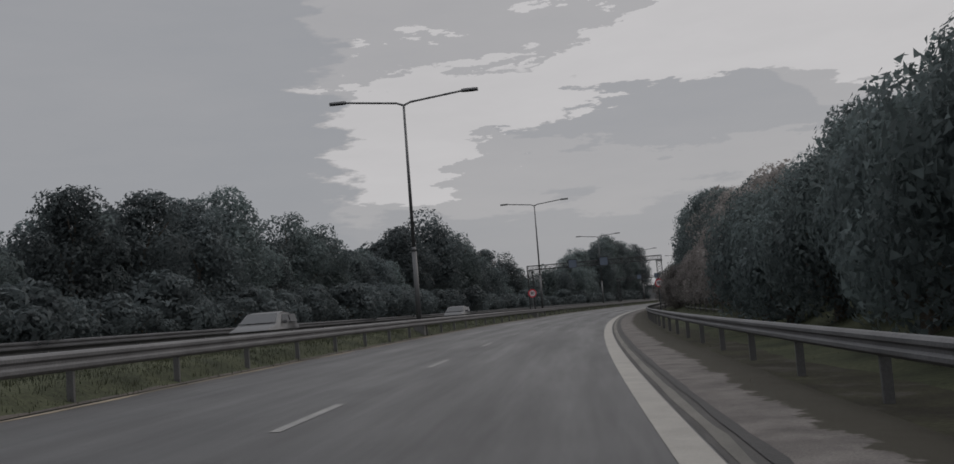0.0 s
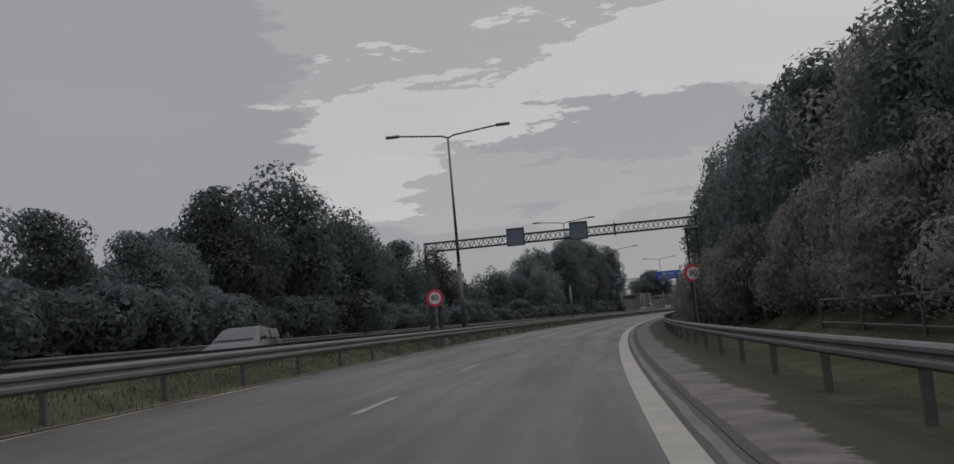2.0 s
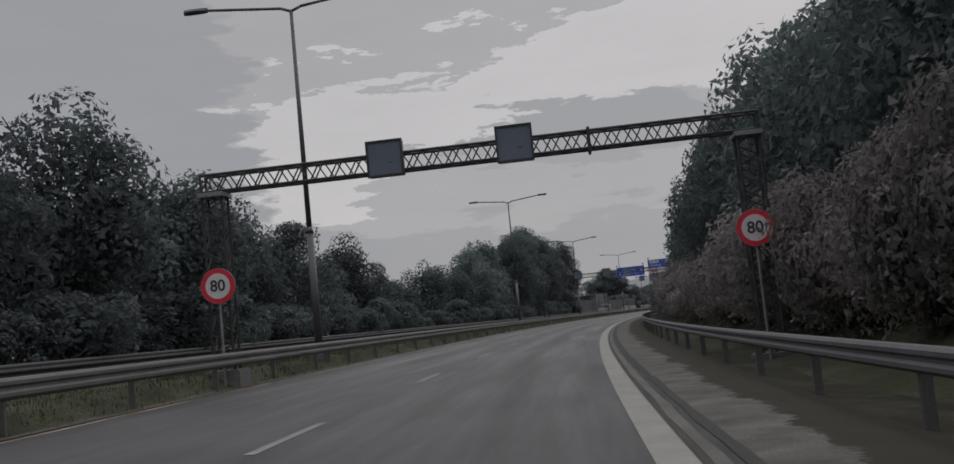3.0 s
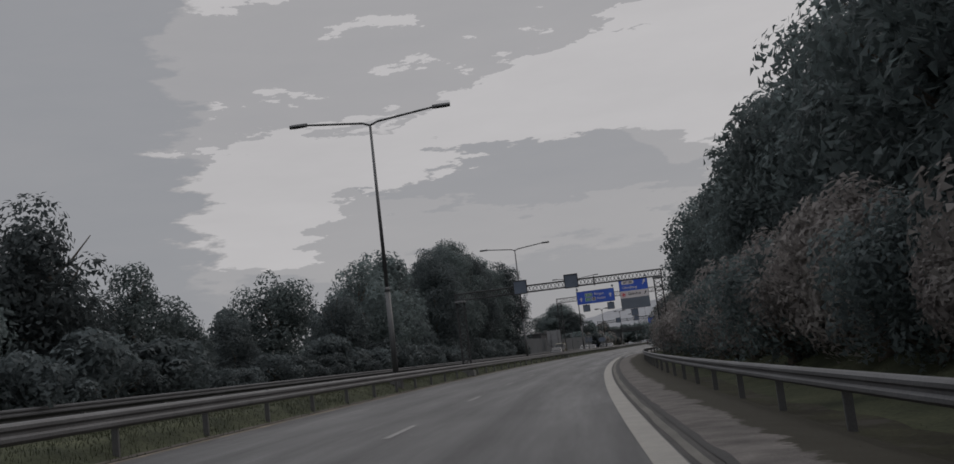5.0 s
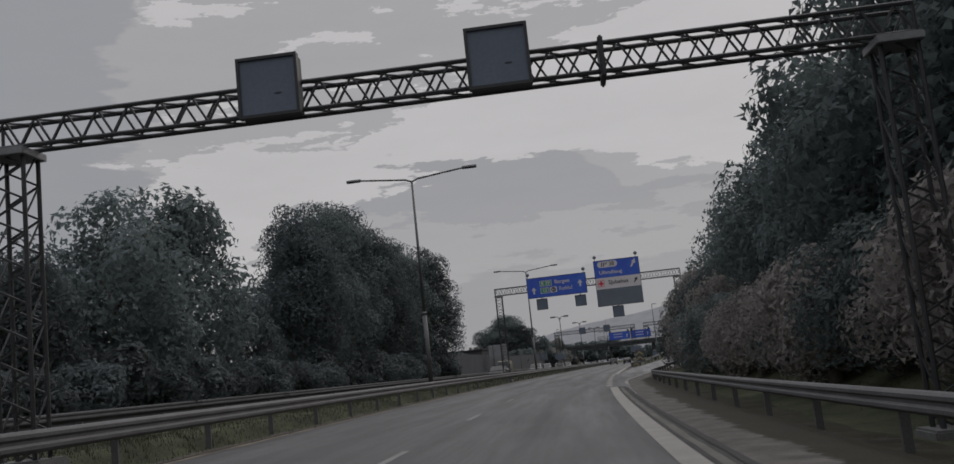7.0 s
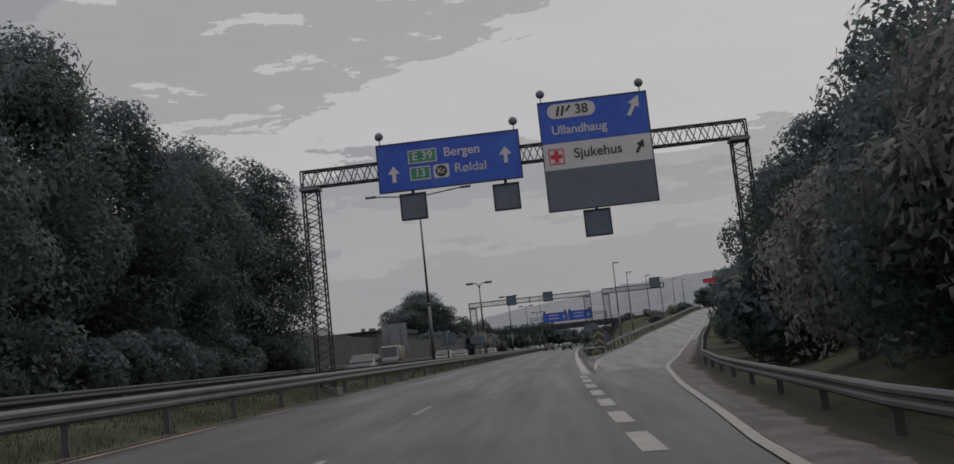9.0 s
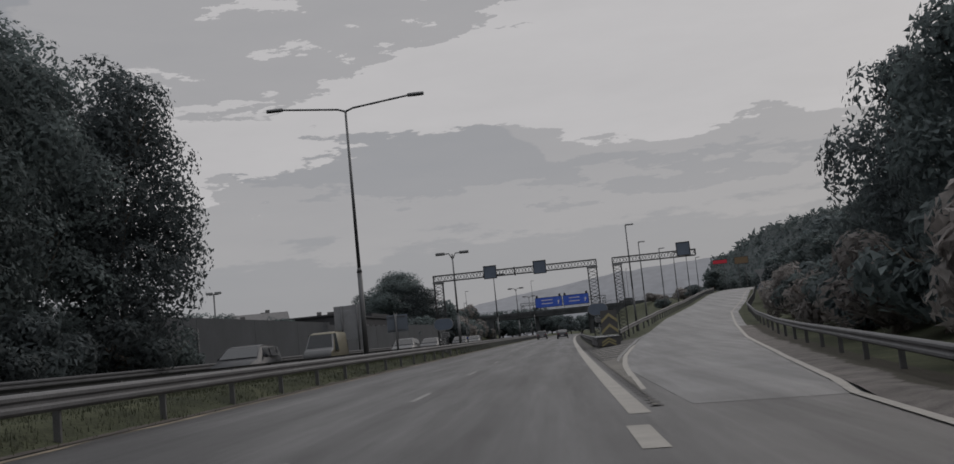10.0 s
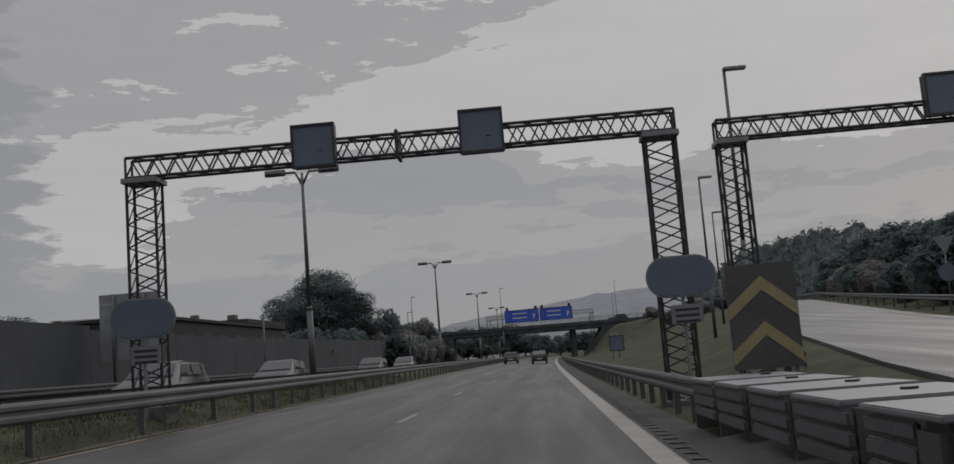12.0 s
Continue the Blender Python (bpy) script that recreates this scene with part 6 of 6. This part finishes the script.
# the last tall trees beside the slip road
for i, (s, lat, h) in enumerate(((250, 14.6, 8.6), (258, 15.4, 9.0), (266, 16.0, 9.2), (274, 16.4, 9.6), (281, 16.8, 9.4), (289, 18.6, 6.6))):
    plant(VARIANTS, i, s, lat, h, 9.7, 0.9)
# behind the noise wall
for i, (s, lat, h, w) in enumerate(((318, -27, 4.6, 1.3), (330, -30, 4.8, 1.4), (345, -26, 4.2, 1.4), (399, -22.5, 5.4, 1.2), (447, -21.8, 9.0, 0.7), (404, -28, 6.2, 1.4), (411, -24, 5.6, 1.4),
                                    (422, -23, 5.8, 1.2), (428, -26, 6.0, 1.3), (462, -38, 4.0, 1.5), (474, -36, 3.4, 1.4),
                                    (450, 33, 5.0, 1.5), (462, 36, 3.4, 1.5), (480, 41, 3.6, 1.5), (496, 47, 4.6, 1.6), (440, 47, 5.0, 1.4), (458, 52, 6.2, 1.4), (420, 40, 5.4, 1.5))):
    plant(FAR, i * 2 + 4, s, lat, h, 9.7, w)
plant(TALL_TREES, 1, 441, -30.8, 16.0, 16.6, 1.9)
plant(TALL_TREES, 0, 444, -36.0, 13.2, 16.6, 1.7)
plant(TALL_TREES, 2, 438, -25.8, 12.6, 16.6, 1.6)
# dark growth from the end of the noise wall to the bridge, and beyond the bridge
for i in range(26):
    s = 436 + 2.6 * i
    plant(BUSHES, i, s, -18.5 - rng.uniform(0, 1.5), (rng.uniform(4.8, 5.8) if s < 462 else rng.uniform(3.2, 4.2)), 3.2, 0.9)
    plant(BUSHES, i + 1, s, -22 - rng.uniform(0, 3), (rng.uniform(5.2, 6.2) if s < 462 else rng.uniform(2.6, 3.6)), 3.2, 1.1)
for i in range(44):
    plant(FAR, i, 562 + rng.uniform(0, 25), -64 + 3.4 * i, rng.uniform(9.0, 10.2) if i < 17 else rng.uniform(6.0, 7.2), 9.7, 1.5)
for i in range(14):
    s = 420 + 6 * i
    plant(BUSHES, i, s, 9 + (ramp_l(s) - 9) * rng.uniform(0.35, 0.9), rng.uniform(1.6, 2.6), 3.2, 1.4)
# tops that show over the noise wall
for i in range(17):
    if 352 < 300 + 7.5 * i < 400:
        continue
    plant(VARIANTS if i < 7 else FAR, i, 300 + 7.5 * i + rng.uniform(-2, 2), -23.5 - rng.uniform(0, 3), rng.uniform(4.2, 4.9) if i < 7 else rng.uniform(4.4, 5.6), 9.7, 1.5)
for v, m in pending:
    v.matrix_basis = m


# ---- grass tufts on the verges ----
def grass(name, s0, s1, lat0, lat1, count, h, seed, label, mat):
    rg = np.random.default_rng(seed)
    verts, faces = [], []
    for i in range(count):
        s, lat = rg.uniform(s0, s1), rg.uniform(lat0, lat1)
        c = at(s, lat)
        patch = 0.75 + 0.5 * noise.noise((s * 0.35, lat * 0.8, seed))
        for k in range(3):
            a = rg.uniform(0, math.tau)
            w, hh = 0.005 + 0.006 * rg.random(), h * patch * rg.uniform(0.35, 1.35)
            dx, dy = math.cos(a), math.sin(a)
            lean = hh * rg.uniform(0.1, 0.6)
            n = len(verts)
            o = c + Vector((rg.normal(0, 0.09), rg.normal(0, 0.09), -0.03))
            verts += [(o.x - dy * w, o.y + dx * w, o.z), (o.x + dy * w, o.y - dx * w, o.z), (o.x + dx * lean, o.y + dy * lean, o.z + hh)]
            faces.append((n, n + 1, n + 2))
    me = bpy.data.meshes.new(name)
    me.from_pydata(verts, [], faces)
    me.materials.append(mat)
    tagged(new(name, me), label, "grass", kind="stuff")


grass("grass_median", -5, 345, -7.1, -4.5, 60000, 0.13, 1, "long rough grass in the median under the guardrail", M_BLADE)
grass("grass_verge", -5, 236, 5.15, 9.2, 34000, 0.055, 2, "short dry grass on the verge under the guardrail", M_BLADE_DRY)
